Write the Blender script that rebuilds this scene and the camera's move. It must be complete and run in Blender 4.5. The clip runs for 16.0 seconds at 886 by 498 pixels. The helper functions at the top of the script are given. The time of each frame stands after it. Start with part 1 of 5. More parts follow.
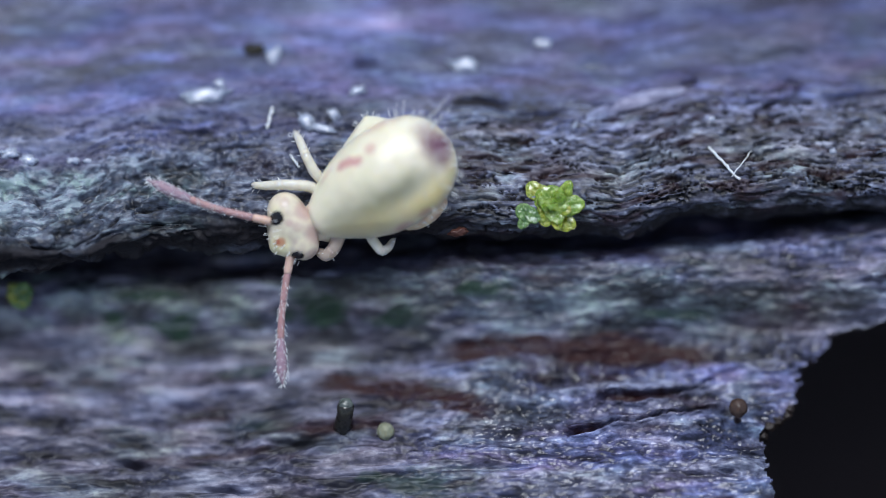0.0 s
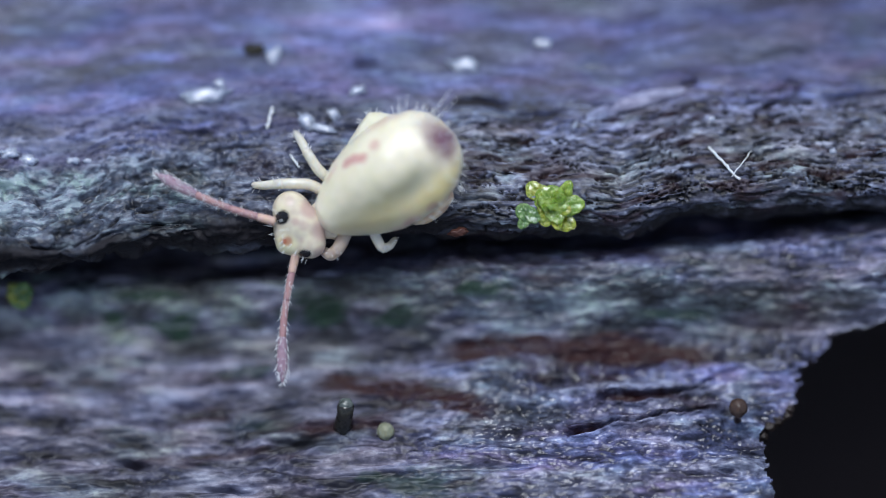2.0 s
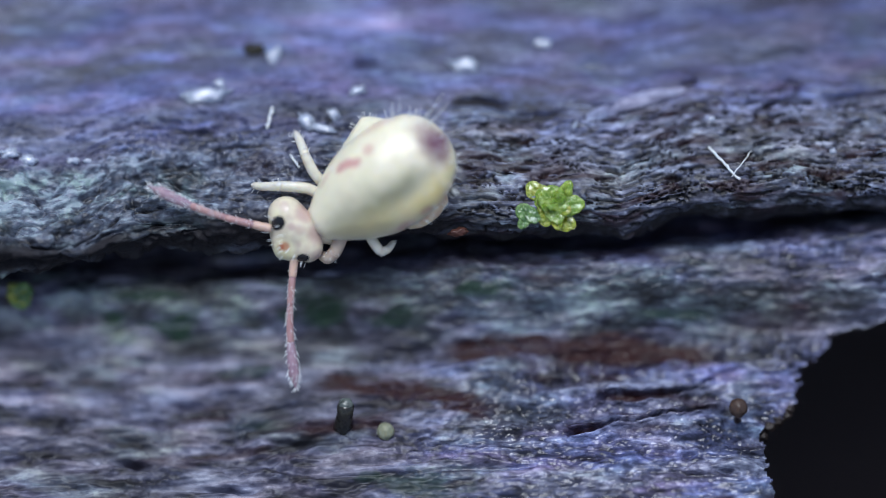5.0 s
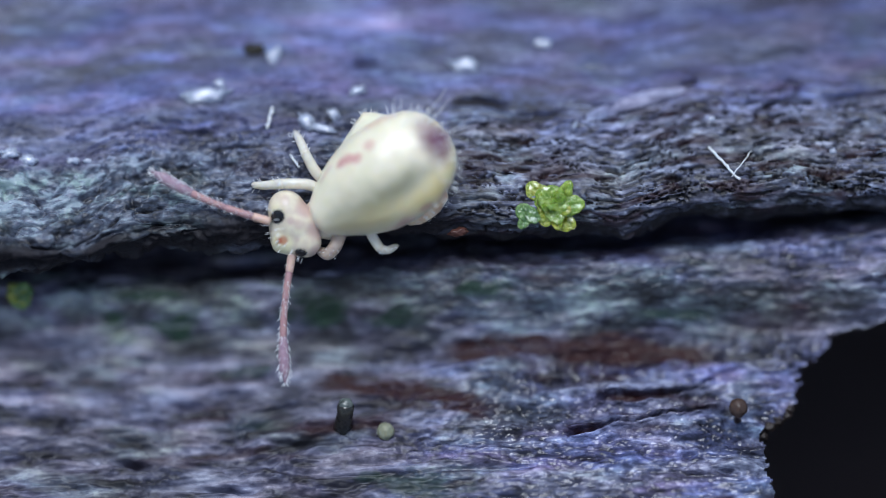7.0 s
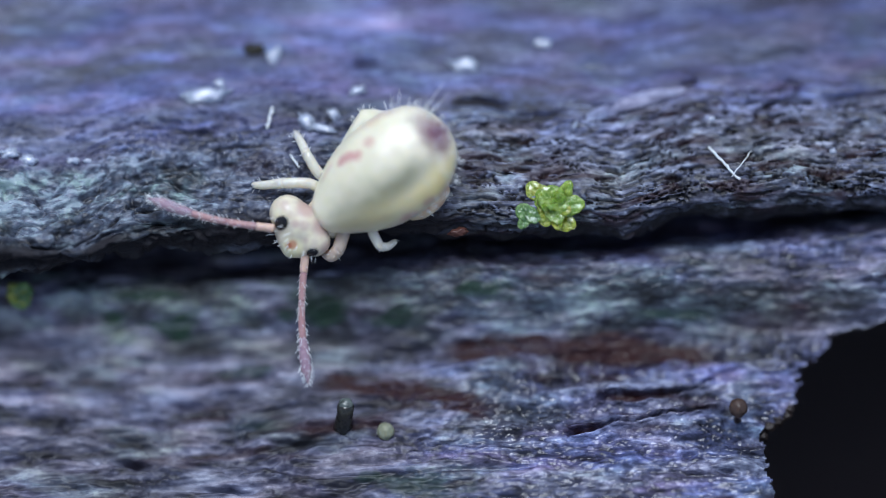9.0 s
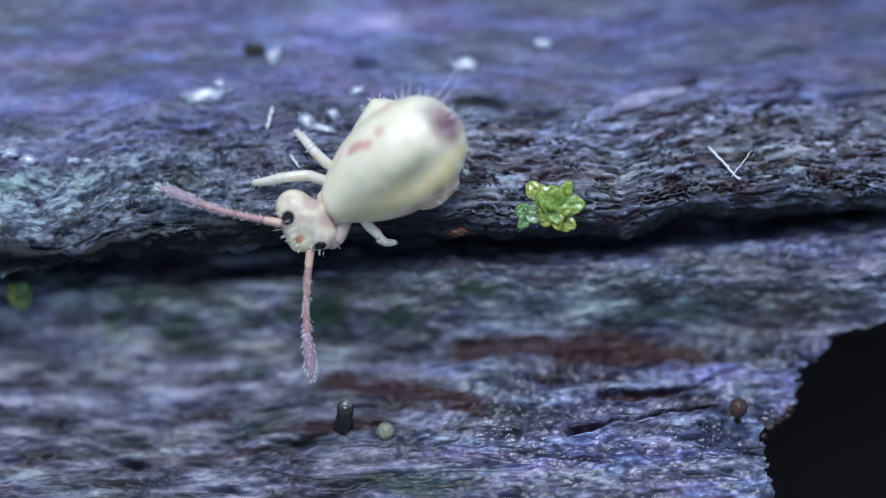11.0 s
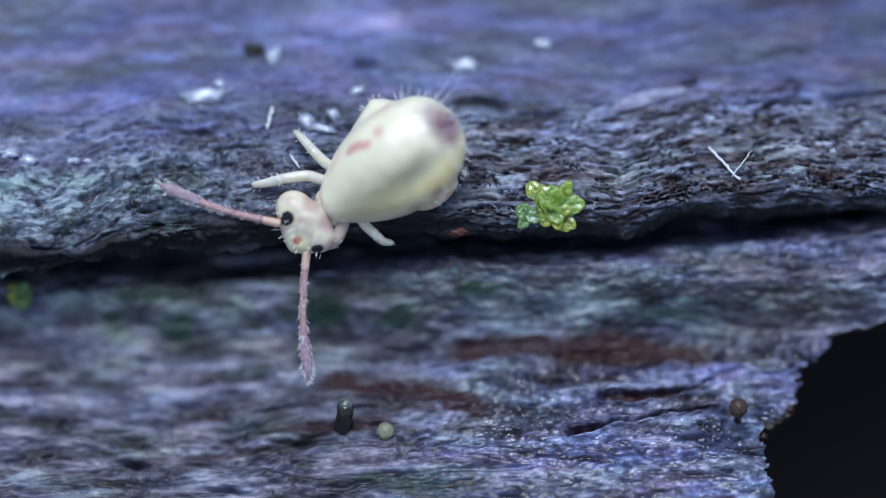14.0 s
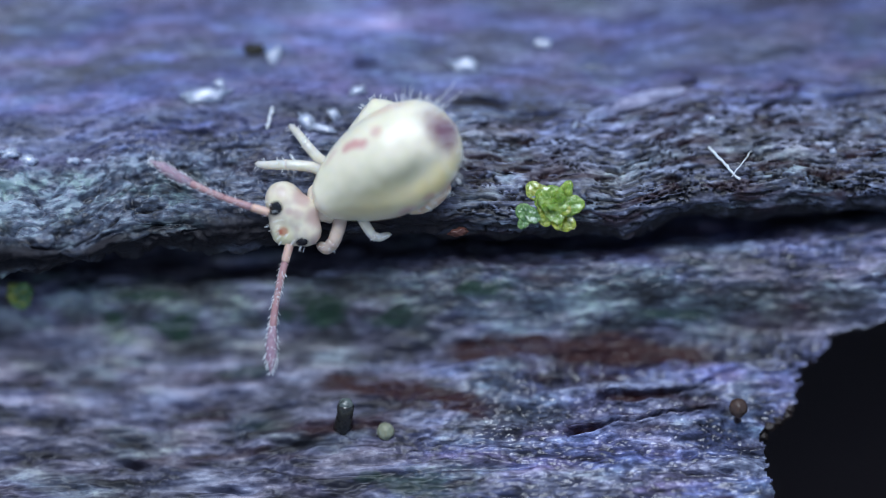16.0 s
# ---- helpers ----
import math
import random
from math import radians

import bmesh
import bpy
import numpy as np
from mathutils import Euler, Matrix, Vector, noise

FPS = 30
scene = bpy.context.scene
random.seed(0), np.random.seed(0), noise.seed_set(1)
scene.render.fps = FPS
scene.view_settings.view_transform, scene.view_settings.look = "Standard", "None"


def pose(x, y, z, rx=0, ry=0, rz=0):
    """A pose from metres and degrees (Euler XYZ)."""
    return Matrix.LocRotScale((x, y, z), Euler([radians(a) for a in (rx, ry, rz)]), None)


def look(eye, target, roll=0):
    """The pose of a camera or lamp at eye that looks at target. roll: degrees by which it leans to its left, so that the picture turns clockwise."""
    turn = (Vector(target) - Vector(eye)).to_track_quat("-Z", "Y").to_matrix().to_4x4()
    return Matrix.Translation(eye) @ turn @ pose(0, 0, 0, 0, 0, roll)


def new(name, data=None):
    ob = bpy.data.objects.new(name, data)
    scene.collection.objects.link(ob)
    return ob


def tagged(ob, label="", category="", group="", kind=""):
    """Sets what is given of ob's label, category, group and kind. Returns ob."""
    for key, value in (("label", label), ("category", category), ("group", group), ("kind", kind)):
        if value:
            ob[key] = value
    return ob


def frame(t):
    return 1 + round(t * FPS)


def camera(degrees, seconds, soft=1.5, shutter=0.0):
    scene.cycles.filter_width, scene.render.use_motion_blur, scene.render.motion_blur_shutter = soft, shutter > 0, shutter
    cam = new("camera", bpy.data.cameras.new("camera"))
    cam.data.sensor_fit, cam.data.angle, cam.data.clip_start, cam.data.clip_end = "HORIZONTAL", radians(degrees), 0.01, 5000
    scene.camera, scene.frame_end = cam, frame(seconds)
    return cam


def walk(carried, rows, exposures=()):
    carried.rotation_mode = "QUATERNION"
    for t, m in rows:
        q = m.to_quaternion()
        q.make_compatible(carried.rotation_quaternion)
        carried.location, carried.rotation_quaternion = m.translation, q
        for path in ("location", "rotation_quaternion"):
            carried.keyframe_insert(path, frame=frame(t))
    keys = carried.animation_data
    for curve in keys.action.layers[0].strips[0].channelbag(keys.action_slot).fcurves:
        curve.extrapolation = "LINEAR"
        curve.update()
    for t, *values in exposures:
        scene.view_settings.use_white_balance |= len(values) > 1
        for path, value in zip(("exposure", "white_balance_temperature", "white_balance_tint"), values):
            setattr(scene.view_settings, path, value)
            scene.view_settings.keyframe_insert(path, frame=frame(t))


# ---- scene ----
MM = 0.001
TILT = 25.0

# ---- camera: a still macro lens over the step in the wood ----
cam = camera(5.725, 16.0, soft=0.6)
VIEW = pose(0, 0, 0, TILT, 0, 0)              # right, up and towards the lens
EYE = VIEW @ pose(0, 0, 80 * MM)
cam.matrix_basis = EYE
cam.data.dof.use_dof = True
cam.data.dof.focus_distance = 80.05 * MM
cam.data.dof.aperture_fstop = 35.0

# ---- world and light: soft daylight from behind the log ----
SUN_ELEV, SUN_TURN = 73.0, -14.0              # degrees up, degrees from +y towards -x
world = bpy.data.worlds.new("sky")
scene.world = world
world.use_nodes = True
wn = world.node_tree
sky = wn.nodes.new("ShaderNodeTexSky")
sky.sky_type = "NISHITA"
sky.sun_disc = False
sky.sun_elevation = radians(SUN_ELEV)
sky.sun_rotation = radians(SUN_TURN)
wn.nodes["Background"].inputs["Strength"].default_value = 0.15
haze = wn.nodes.new("ShaderNodeHueSaturation")     # a milky sky
haze.inputs["Saturation"].default_value = 0.8
wn.links.new(sky.outputs[0], haze.inputs["Color"])
wn.links.new(haze.outputs[0], wn.nodes["Background"].inputs["Color"])
sun_data = bpy.data.lights.new("sun", "SUN")
sun_data.energy, sun_data.angle, sun_data.color = 2.9, radians(28), (0.84, 0.92, 1.0)
sun = new("sun", sun_data)
sun.matrix_basis = look(
    (math.sin(radians(SUN_TURN)) * math.cos(radians(SUN_ELEV)), math.cos(radians(SUN_TURN)) * math.cos(radians(SUN_ELEV)), math.sin(radians(SUN_ELEV))),
    (0, 0, 0))
scene.view_settings.exposure = 0.0


# ---- numeric noise ----
def lattice(x, y, seed):
    """Gradient noise, about -1 to 1, on arrays."""
    rs = np.random.RandomState(seed)
    perm = np.tile(rs.permutation(256), 2)
    ga = rs.rand(256) * 2 * np.pi
    gx, gy = np.cos(ga), np.sin(ga)
    x0, y0 = np.floor(x).astype(int), np.floor(y).astype(int)
    fx, fy = x - x0, y - y0
    u, v = fx * fx * fx * (fx * (fx * 6 - 15) + 10), fy * fy * fy * (fy * (fy * 6 - 15) + 10)

    def corner(i, j):
        h = perm[perm[(x0 + i) & 255] + ((y0 + j) & 255)]
        return gx[h] * (fx - i) + gy[h] * (fy - j)
    a = corner(0, 0) * (1 - u) + corner(1, 0) * u
    b = corner(0, 1) * (1 - u) + corner(1, 1) * u
    return (a * (1 - v) + b * v) * 1.5


def layers(x, y, seed, count=4, gain=0.55):
    total, amp = 0, 1.0
    for k in range(count):
        total = total + amp * lattice(x * 2 ** k, y * 2 ** k, seed + 17 * k)
        amp *= gain
    return total


def step(a, b, v):
    k = np.clip((v - a) / (b - a), 0, 1)
    return k * k * (3 - 2 * k)


def patch(x, y, cx, cy, rx, ry, seed=0, rough=0.5):
    """A ragged spot, 1 in its middle and 0 outside."""
    d = np.hypot((x - cx) / rx, (y - cy) / ry) + rough * layers(x * 2.2, y * 5, 300 + seed, 3)
    return 1 - step(0.55, 1.15, d)


# ---- node materials ----
class Mat:
    def __init__(self, name):
        self.m = bpy.data.materials.new(name)
        self.m.use_nodes = True
        self.t = self.m.node_tree
        self.b = self.t.nodes["Principled BSDF"]

    def put(self, kind, **sets):
        n = self.t.nodes.new(kind)
        for k, v in sets.items():
            if k == "ins":
                for i, val in v.items():
                    self.feed(n.inputs[i], val)
            elif k == "blend_type":
                n.blend_type = v
            elif k == "data_type":
                n.data_type = v
            elif k == "operation":
                n.operation = v
            elif k == "attribute_name":
                n.attribute_name = v
        return n

    def feed(self, socket, val):
        if isinstance(val, bpy.types.NodeSocket):
            self.t.links.new(val, socket)
        elif isinstance(val, tuple) and len(val) == 3 and socket.type == "RGBA":
            socket.default_value = (*val, 1)
        else:
            socket.default_value = val

    def space(self, sx=1.0, sy=1.0, sz=1.0):
        """Object coordinates in millimetres, scaled."""
        c = self.put("ShaderNodeTexCoord")
        n = self.put("ShaderNodeMapping", ins={0: c.outputs["Object"]})
        n.inputs["Scale"].default_value = (1000 * sx, 1000 * sy, 1000 * sz)
        return n.outputs[0]

    def noise(self, vec, scale, detail=3.0, rough=0.55):
        n = self.put("ShaderNodeTexNoise", ins={"Vector": vec, "Scale": scale, "Detail": detail, "Roughness": rough})
        return n.outputs["Fac"]

    def ramp(self, fac, lo, hi, a=0.0, b=1.0):
        n = self.put("ShaderNodeMapRange", ins={0: fac, 1: lo, 2: hi, 3: a, 4: b})
        return n.outputs[0]

    def mix(self, fac, a, b, mode="MIX"):
        n = self.put("ShaderNodeMix", data_type="RGBA", blend_type=mode)
        self.feed(n.inputs[0], fac), self.feed(n.inputs[6], a), self.feed(n.inputs[7], b)
        return n.outputs[2]

    def times(self, a, b):
        return self.put("ShaderNodeMath", operation="MULTIPLY", ins={0: a, 1: b}).outputs[0]

    def attr(self, name):
        return self.put("ShaderNodeAttribute", attribute_name=name).outputs["Fac"]

    def bump(self, height, distance, strength=1.0, normal=None):
        n = self.put("ShaderNodeBump", ins={"Height": height, "Distance": distance, "Strength": strength})
        if normal:
            self.feed(n.inputs["Normal"], normal)
        return n.outputs[0]

    def done(self, **ins):
        for k, v in ins.items():
            self.feed(self.b.inputs[k.replace("_", " ")], v)
        return self.m


def wood_material():
    """Wet, rotten, violet-grey softwood with algae, rust-brown and pale dry fibres."""
    k = Mat("wet_rotten_wood")
    grain = k.noise(k.space(4.5, 16, 16), 1.0, 5, 0.62)
    speck = k.noise(k.space(11, 20, 20), 1.0, 4)
    hue = k.noise(k.space(1.3, 4.5, 4.5), 1.0, 3)
    tone = k.put("ShaderNodeMath", operation="ADD", ins={0: k.attr("tone"), 1: k.times(k.ramp(grain, 0.3, 0.7, -0.26, 0.26), k.times(k.ramp(k.attr("dry"), 0.2, 0.8, 1.0, 0.35), k.ramp(k.attr("dry"), -0.35, 0.1, 0.55, 1.0)))}).outputs[0]
    tone = k.put("ShaderNodeMath", operation="ADD", ins={0: tone, 1: k.times(k.ramp(speck, 0.3, 0.7, -0.18, 0.18), k.ramp(k.attr("dry"), 0.2, 0.8, 1.0, 0.4))}).outputs[0]
    ramp = k.t.nodes.new("ShaderNodeValToRGB")
    k.feed(ramp.inputs[0], tone)
    for pos, c in ((0.0, (0.0055, 0.005, 0.0075)), (0.35, (0.015, 0.016, 0.026)), (0.62, (0.059, 0.066, 0.110)), (0.85, (0.147, 0.166, 0.246)), (1.0, (0.272, 0.31, 0.418))):
        e = ramp.color_ramp.elements.new(pos) if 0 < pos < 1 else ramp.color_ramp.elements[-1 if pos else 0]
        e.color = (*c, 1)
    col = ramp.outputs[0]
    col = k.mix(k.times(k.attr("violet"), k.ramp(hue, 0.35, 0.65, 0.2, 1.0)), col, (1.22, 0.95, 1.32), "MULTIPLY")
    col = k.mix(k.times(k.attr("violet"), k.ramp(hue, 0.60, 0.45, 0.0, 0.9)), col, (0.82, 1.0, 1.40), "MULTIPLY")
    col = k.mix(k.times(k.attr("brown"), k.ramp(hue, 0.35, 0.65, 0.35, 0.9)), col, (1.17, 0.94, 0.76), "MULTIPLY")
    col = k.mix(k.times(k.attr("algae"), k.ramp(speck, 0.3, 0.6, 0.4, 1.0)), col, (0.88, 1.06, 0.76), "MULTIPLY")
    col = k.mix(k.times(k.attr("green"), k.ramp(speck, 0.3, 0.6, 0.6, 1.0)), col, (0.008, 0.034, 0.016))
    col = k.mix(k.times(k.attr("rust"), k.ramp(grain, 0.30, 0.55, 0.45, 1.0)), col, (0.031, 0.0115, 0.0115))
    # near-black shade painted under the lip, in gaps, hollows and the groove
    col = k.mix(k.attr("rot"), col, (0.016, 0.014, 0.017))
    rough = k.ramp(k.noise(k.space(2.5, 9, 9), 1.0, 4), 0.32, 0.68, 0.15, 0.46)
    rough = k.put("ShaderNodeMath", operation="ADD", ins={0: rough, 1: k.times(k.attr("rot"), 0.25)}).outputs[0]
    rough = k.put("ShaderNodeMath", operation="ADD", ins={0: rough, 1: k.times(k.attr("dry"), 0.38)}).outputs[0]
    wet = k.ramp(k.attr("dry"), -0.25, 0.05, 1.0, 0.0)
    rough = k.put("ShaderNodeMath", operation="SUBTRACT", ins={0: rough, 1: k.times(wet, 0.04)}).outputs[0]
    rough = k.put("ShaderNodeMath", operation="MAXIMUM", ins={0: rough, 1: 0.15}).outputs[0]
    fine = k.bump(k.noise(k.space(18, 36, 36), 1.0, 5, 0.72), 0.0095 * MM, k.times(k.ramp(k.attr("dry"), 0.2, 1.0, 1.0, 0.4), k.ramp(k.attr("dry"), -0.25, 0.1, 0.15, 0.7)))
    cell = k.put("ShaderNodeTexVoronoi", ins={"Vector": k.space(17, 24, 24), "Scale": 1.0}).outputs["Distance"]
    fine = k.bump(k.ramp(k.times(cell, cell), 0.0, 0.7, 1.0, 0.0), 0.013 * MM, k.put("ShaderNodeMath", operation="MAXIMUM", ins={0: k.times(wet, k.ramp(hue, 0.4, 0.6, 0.65, 1.0)), 1: k.ramp(k.attr("dry"), 0.3, 0.6, 0.35, 0.0)}).outputs[0], fine)
    gloss = k.times(k.put("ShaderNodeMath", operation="ADD", ins={0: k.ramp(k.attr("rot"), 0.0, 1.0, 0.5, 0.12), 1: k.times(wet, -0.08)}).outputs[0], k.times(k.ramp(k.attr("dry"), 0.3, 1.0, 1.0, 0.45), k.ramp(k.attr("rust"), 0.0, 1.0, 1.0, 0.35)))
    return k.done(Base_Color=col, Roughness=rough, Normal=fine, Specular_IOR_Level=gloss)


def soft_material(name, base, sss=0.5, radius=0.25, rough=0.4, second=None, scale=20, marks=(), relief=0.004, coat=0.0, clear=0.0, film=0.08):
    """Soft translucent tissue or plant matter; marks are (attribute, colour) laid over the base."""
    k = Mat(name)
    n = k.noise(k.space(), scale, 4)
    col = k.mix(k.ramp(n, 0.35, 0.65), base, second or tuple(c * 0.8 for c in base))
    for a, c in marks:
        col = k.mix(k.attr(a), col, c)
    nb = k.bump(k.noise(k.space(), scale * 3, 3), relief * MM, 0.6)
    k.done(Coat_Weight=coat, Coat_Roughness=film, Transmission_Weight=clear, IOR=1.38)
    return k.done(Base_Color=col, Roughness=rough, Normal=nb, Subsurface_Weight=sss, Subsurface_Radius=(radius * MM * 1.0, radius * MM * 0.8, radius * MM * 0.5), Subsurface_Scale=1.0)


def plain_material(name, base, rough=0.5, scale=30, dark=0.6, bump=0.006):
    k = Mat(name)
    n = k.noise(k.space(), scale, 4)
    col = k.mix(k.ramp(n, 0.3, 0.7), tuple(c * dark for c in base), base)
    return k.done(Base_Color=col, Roughness=k.ramp(n, 0.3, 0.7, rough * 0.7, rough * 1.2), Normal=k.bump(k.noise(k.space(), scale * 2, 4), bump * MM, 0.8))


WOOD = wood_material()
CAVITY = plain_material("black_rot", (0.15, 0.125, 0.125), 0.95, 0.4)
SOIL = plain_material("leaf_mould", (0.06, 0.045, 0.03), 0.9, 0.05, bump=1)


# ---- mesh helpers (sizes in millimetres) ----
def mesh_from(name, verts, faces, material, smooth=True, marks=None):
    me = bpy.data.meshes.new(name)
    verts = np.asarray(verts, dtype=np.float64) * MM
    if isinstance(faces, np.ndarray):
        me.vertices.add(len(verts))
        me.vertices.foreach_set("co", verts.ravel())
        n = faces.shape[1]
        me.loops.add(faces.size)
        me.polygons.add(len(faces))
        me.loops.foreach_set("vertex_index", faces.ravel().astype(np.int32))
        me.polygons.foreach_set("loop_start", np.arange(0, faces.size, n, dtype=np.int32))
        me.update(calc_edges=True)
    else:
        me.from_pydata([tuple(v) for v in verts], [], faces)
    me.polygons.foreach_set("use_smooth", np.full(len(me.polygons), smooth))
    for key, vals in (marks or {}).items():
        a = me.attributes.new(key, "FLOAT", "POINT")
        a.data.foreach_set("value", np.ascontiguousarray(vals, dtype=np.float32).ravel())
    me.materials.append(material)
    me.update()
    return me


def part(name, me, parent, label=""):
    ob = new(name, me)
    ob.parent = parent
    return tagged(ob, label=label)


def grid_faces(nu, nv, wrap_u=False):
    iu = np.arange(nu if wrap_u else nu - 1)
    j = np.arange(nv - 1)
    I, J = np.meshgrid(iu, j, indexing="ij")
    I2 = (I + 1) % nu
    return np.stack([I * nv + J, I2 * nv + J, I2 * nv + J + 1, I * nv + J + 1], -1).reshape(-1, 4)


def spread(inner_a, inner_b, stepsize, outer_a, outer_b, growth=1.22):
    """Even steps between inner_a and inner_b, growing ones out to outer_a and outer_b."""
    mid = np.arange(inner_a, inner_b, stepsize)
    left, right = [], []
    p, s = mid[0], stepsize
    while p > outer_a:
        s *= growth
        p -= s
        left.append(p)
    p, s = mid[-1], stepsize
    while p < outer_b:
        s *= growth
        p += s
        right.append(p)
    return np.array(left[::-1] + list(mid) + right)


def tube(points, radii, sides=8, cap=True):
    """A tapered tube along points: vertices and faces."""
    pts = [Vector(p) for p in points]
    verts, faces = [], []
    side = Vector((0, 0, 1))
    for i, p in enumerate(pts):
        d = (pts[min(i + 1, len(pts) - 1)] - pts[max(i - 1, 0)]).normalized()
        a = d.cross(side)
        if a.length < 1e-3:
            a = d.cross(Vector((0, 1, 0)))
        a.normalize()
        b = d.cross(a)
        for q in range(sides):
            w = 2 * math.pi * q / sides
            verts.append(p + (a * math.cos(w) + b * math.sin(w)) * radii[i])
    for i in range(len(pts) - 1):
        for q in range(sides):
            r = (q + 1) % sides
            faces.append((i * sides + q, i * sides + r, (i + 1) * sides + r, (i + 1) * sides + q))
    if cap:
        faces.append(tuple(range(sides))[::-1])
        faces.append(tuple((len(pts) - 1) * sides + q for q in range(sides)))
    return verts, faces


def joined(pieces):
    verts, faces = [], []
    for v, f in pieces:
        o = len(verts)
        verts += list(v)
        faces += [tuple(i + o for i in q) for q in f]
    return verts, faces


# ---- the rotten log ----
EDGE_X = (-9.0, -4.0, -3.3, -2.97, -2.47, -1.96, -1.2, -0.43, 0.59, 1.62, 2.4, 3.15, 4.0, 9.0)
EDGE_Y = (-0.05, 0.02, 0.04, 0.17, 0.22, 0.31, 0.39, 0.40, 0.43, 0.46, 0.60, 0.67, 0.68, 0.60)
HOLE_Y = (-2.90, -2.40, -2.08, -1.90, -1.82, -1.73, -1.59, -1.48, -1.37, -1.26, -1.15, -1.01, -0.88, -0.75, -0.64, -0.50, -0.43, -0.40, -0.36)
HOLE_X = (3.40, 3.05, 3.00, 2.96, 2.89, 2.97, 2.89, 2.87, 2.95, 3.08, 3.18, 3.23, 3.20, 3.32, 3.48, 3.50, 3.68, 3.91, 4.10)
TOP_Z, LOW_Z = 0.15, -0.86
CRACKS = (((1.42, 1.60, 2.05, 2.25, 2.46), (-1.09, -1.10, -1.06, -1.00, -0.90), (0.03, 0.055, 0.045, 0.012, 0.006)),
          ((1.16, 1.30, 1.50, 2.03, 2.54), (-1.47, -1.44, -1.375, -1.265, -1.19), (0.030, 0.034, 0.010, 0.010, 0.008)))
GROOVE_X = (-4.0, -3.5, -2.75, -1.97, -1.46, -0.74, 0.08, 1.10, 1.62, 2.65, 3.70, 4.05)
GROOVE_Y = (-0.20, -0.20, -0.20, -0.14, -0.06, -0.02, 0.07, 0.02, 0.06, 0.15, 0.33, 0.40)


def along(x):
    """One column of a grid's x, for what depends on x alone."""
    return x[:, :1] if np.ndim(x) == 2 else x


def edge_y(x):
    x = along(x)
    return np.interp(x, EDGE_X, EDGE_Y) + 0.05 * layers(x * 1.3, x * 0 + 3.3, 5, 3)


def bend(x, y):
    """The log's roundness, away from the middle."""
    return -np.clip(np.abs(y) - 2.8, 0, None) ** 2 / 14.5 - np.clip(np.abs(x) - 44, 0, None) ** 2 / 7.0 - np.clip(np.abs(x) - 6, 0, None) ** 2 / 900.0


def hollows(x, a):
    """Long hollows in the upper surface, 0 to 1; their shade is painted too."""
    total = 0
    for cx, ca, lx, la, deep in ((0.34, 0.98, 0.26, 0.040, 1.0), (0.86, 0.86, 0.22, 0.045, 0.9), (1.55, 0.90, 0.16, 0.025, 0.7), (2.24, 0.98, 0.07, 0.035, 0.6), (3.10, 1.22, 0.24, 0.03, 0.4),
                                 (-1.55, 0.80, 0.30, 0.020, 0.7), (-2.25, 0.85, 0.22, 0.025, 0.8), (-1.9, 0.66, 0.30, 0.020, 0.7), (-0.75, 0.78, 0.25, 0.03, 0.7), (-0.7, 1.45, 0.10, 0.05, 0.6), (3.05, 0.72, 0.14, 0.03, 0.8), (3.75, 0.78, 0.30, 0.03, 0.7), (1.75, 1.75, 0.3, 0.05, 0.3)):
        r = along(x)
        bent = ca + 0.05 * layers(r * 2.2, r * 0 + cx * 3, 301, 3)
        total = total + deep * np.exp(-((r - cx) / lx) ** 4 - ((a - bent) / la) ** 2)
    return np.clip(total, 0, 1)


def shreds(x, a):
    """Torn fibre plates one above the other: height 0 to about 3, and the gaps between them, 0 to 1, whose black shade
    is painted.
    """
    wx, wa = x + 0.20 * layers(x * 1.1, a * 2.0, 121, 2), a + 0.03 * layers(x * 1.2, a * 2.0, 122, 2)
    n = 2.6 * layers(wx * 1.5, wa * 9.0, 123, 3, 0.6) + 0.5 * layers(wx * 5.0, wa * 24.0, 124, 2) + 4
    k = np.floor(n)
    f = n - k
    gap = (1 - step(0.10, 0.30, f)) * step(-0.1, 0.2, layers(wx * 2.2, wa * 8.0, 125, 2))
    return k - 3 + step(0.15, 0.5, f), gap


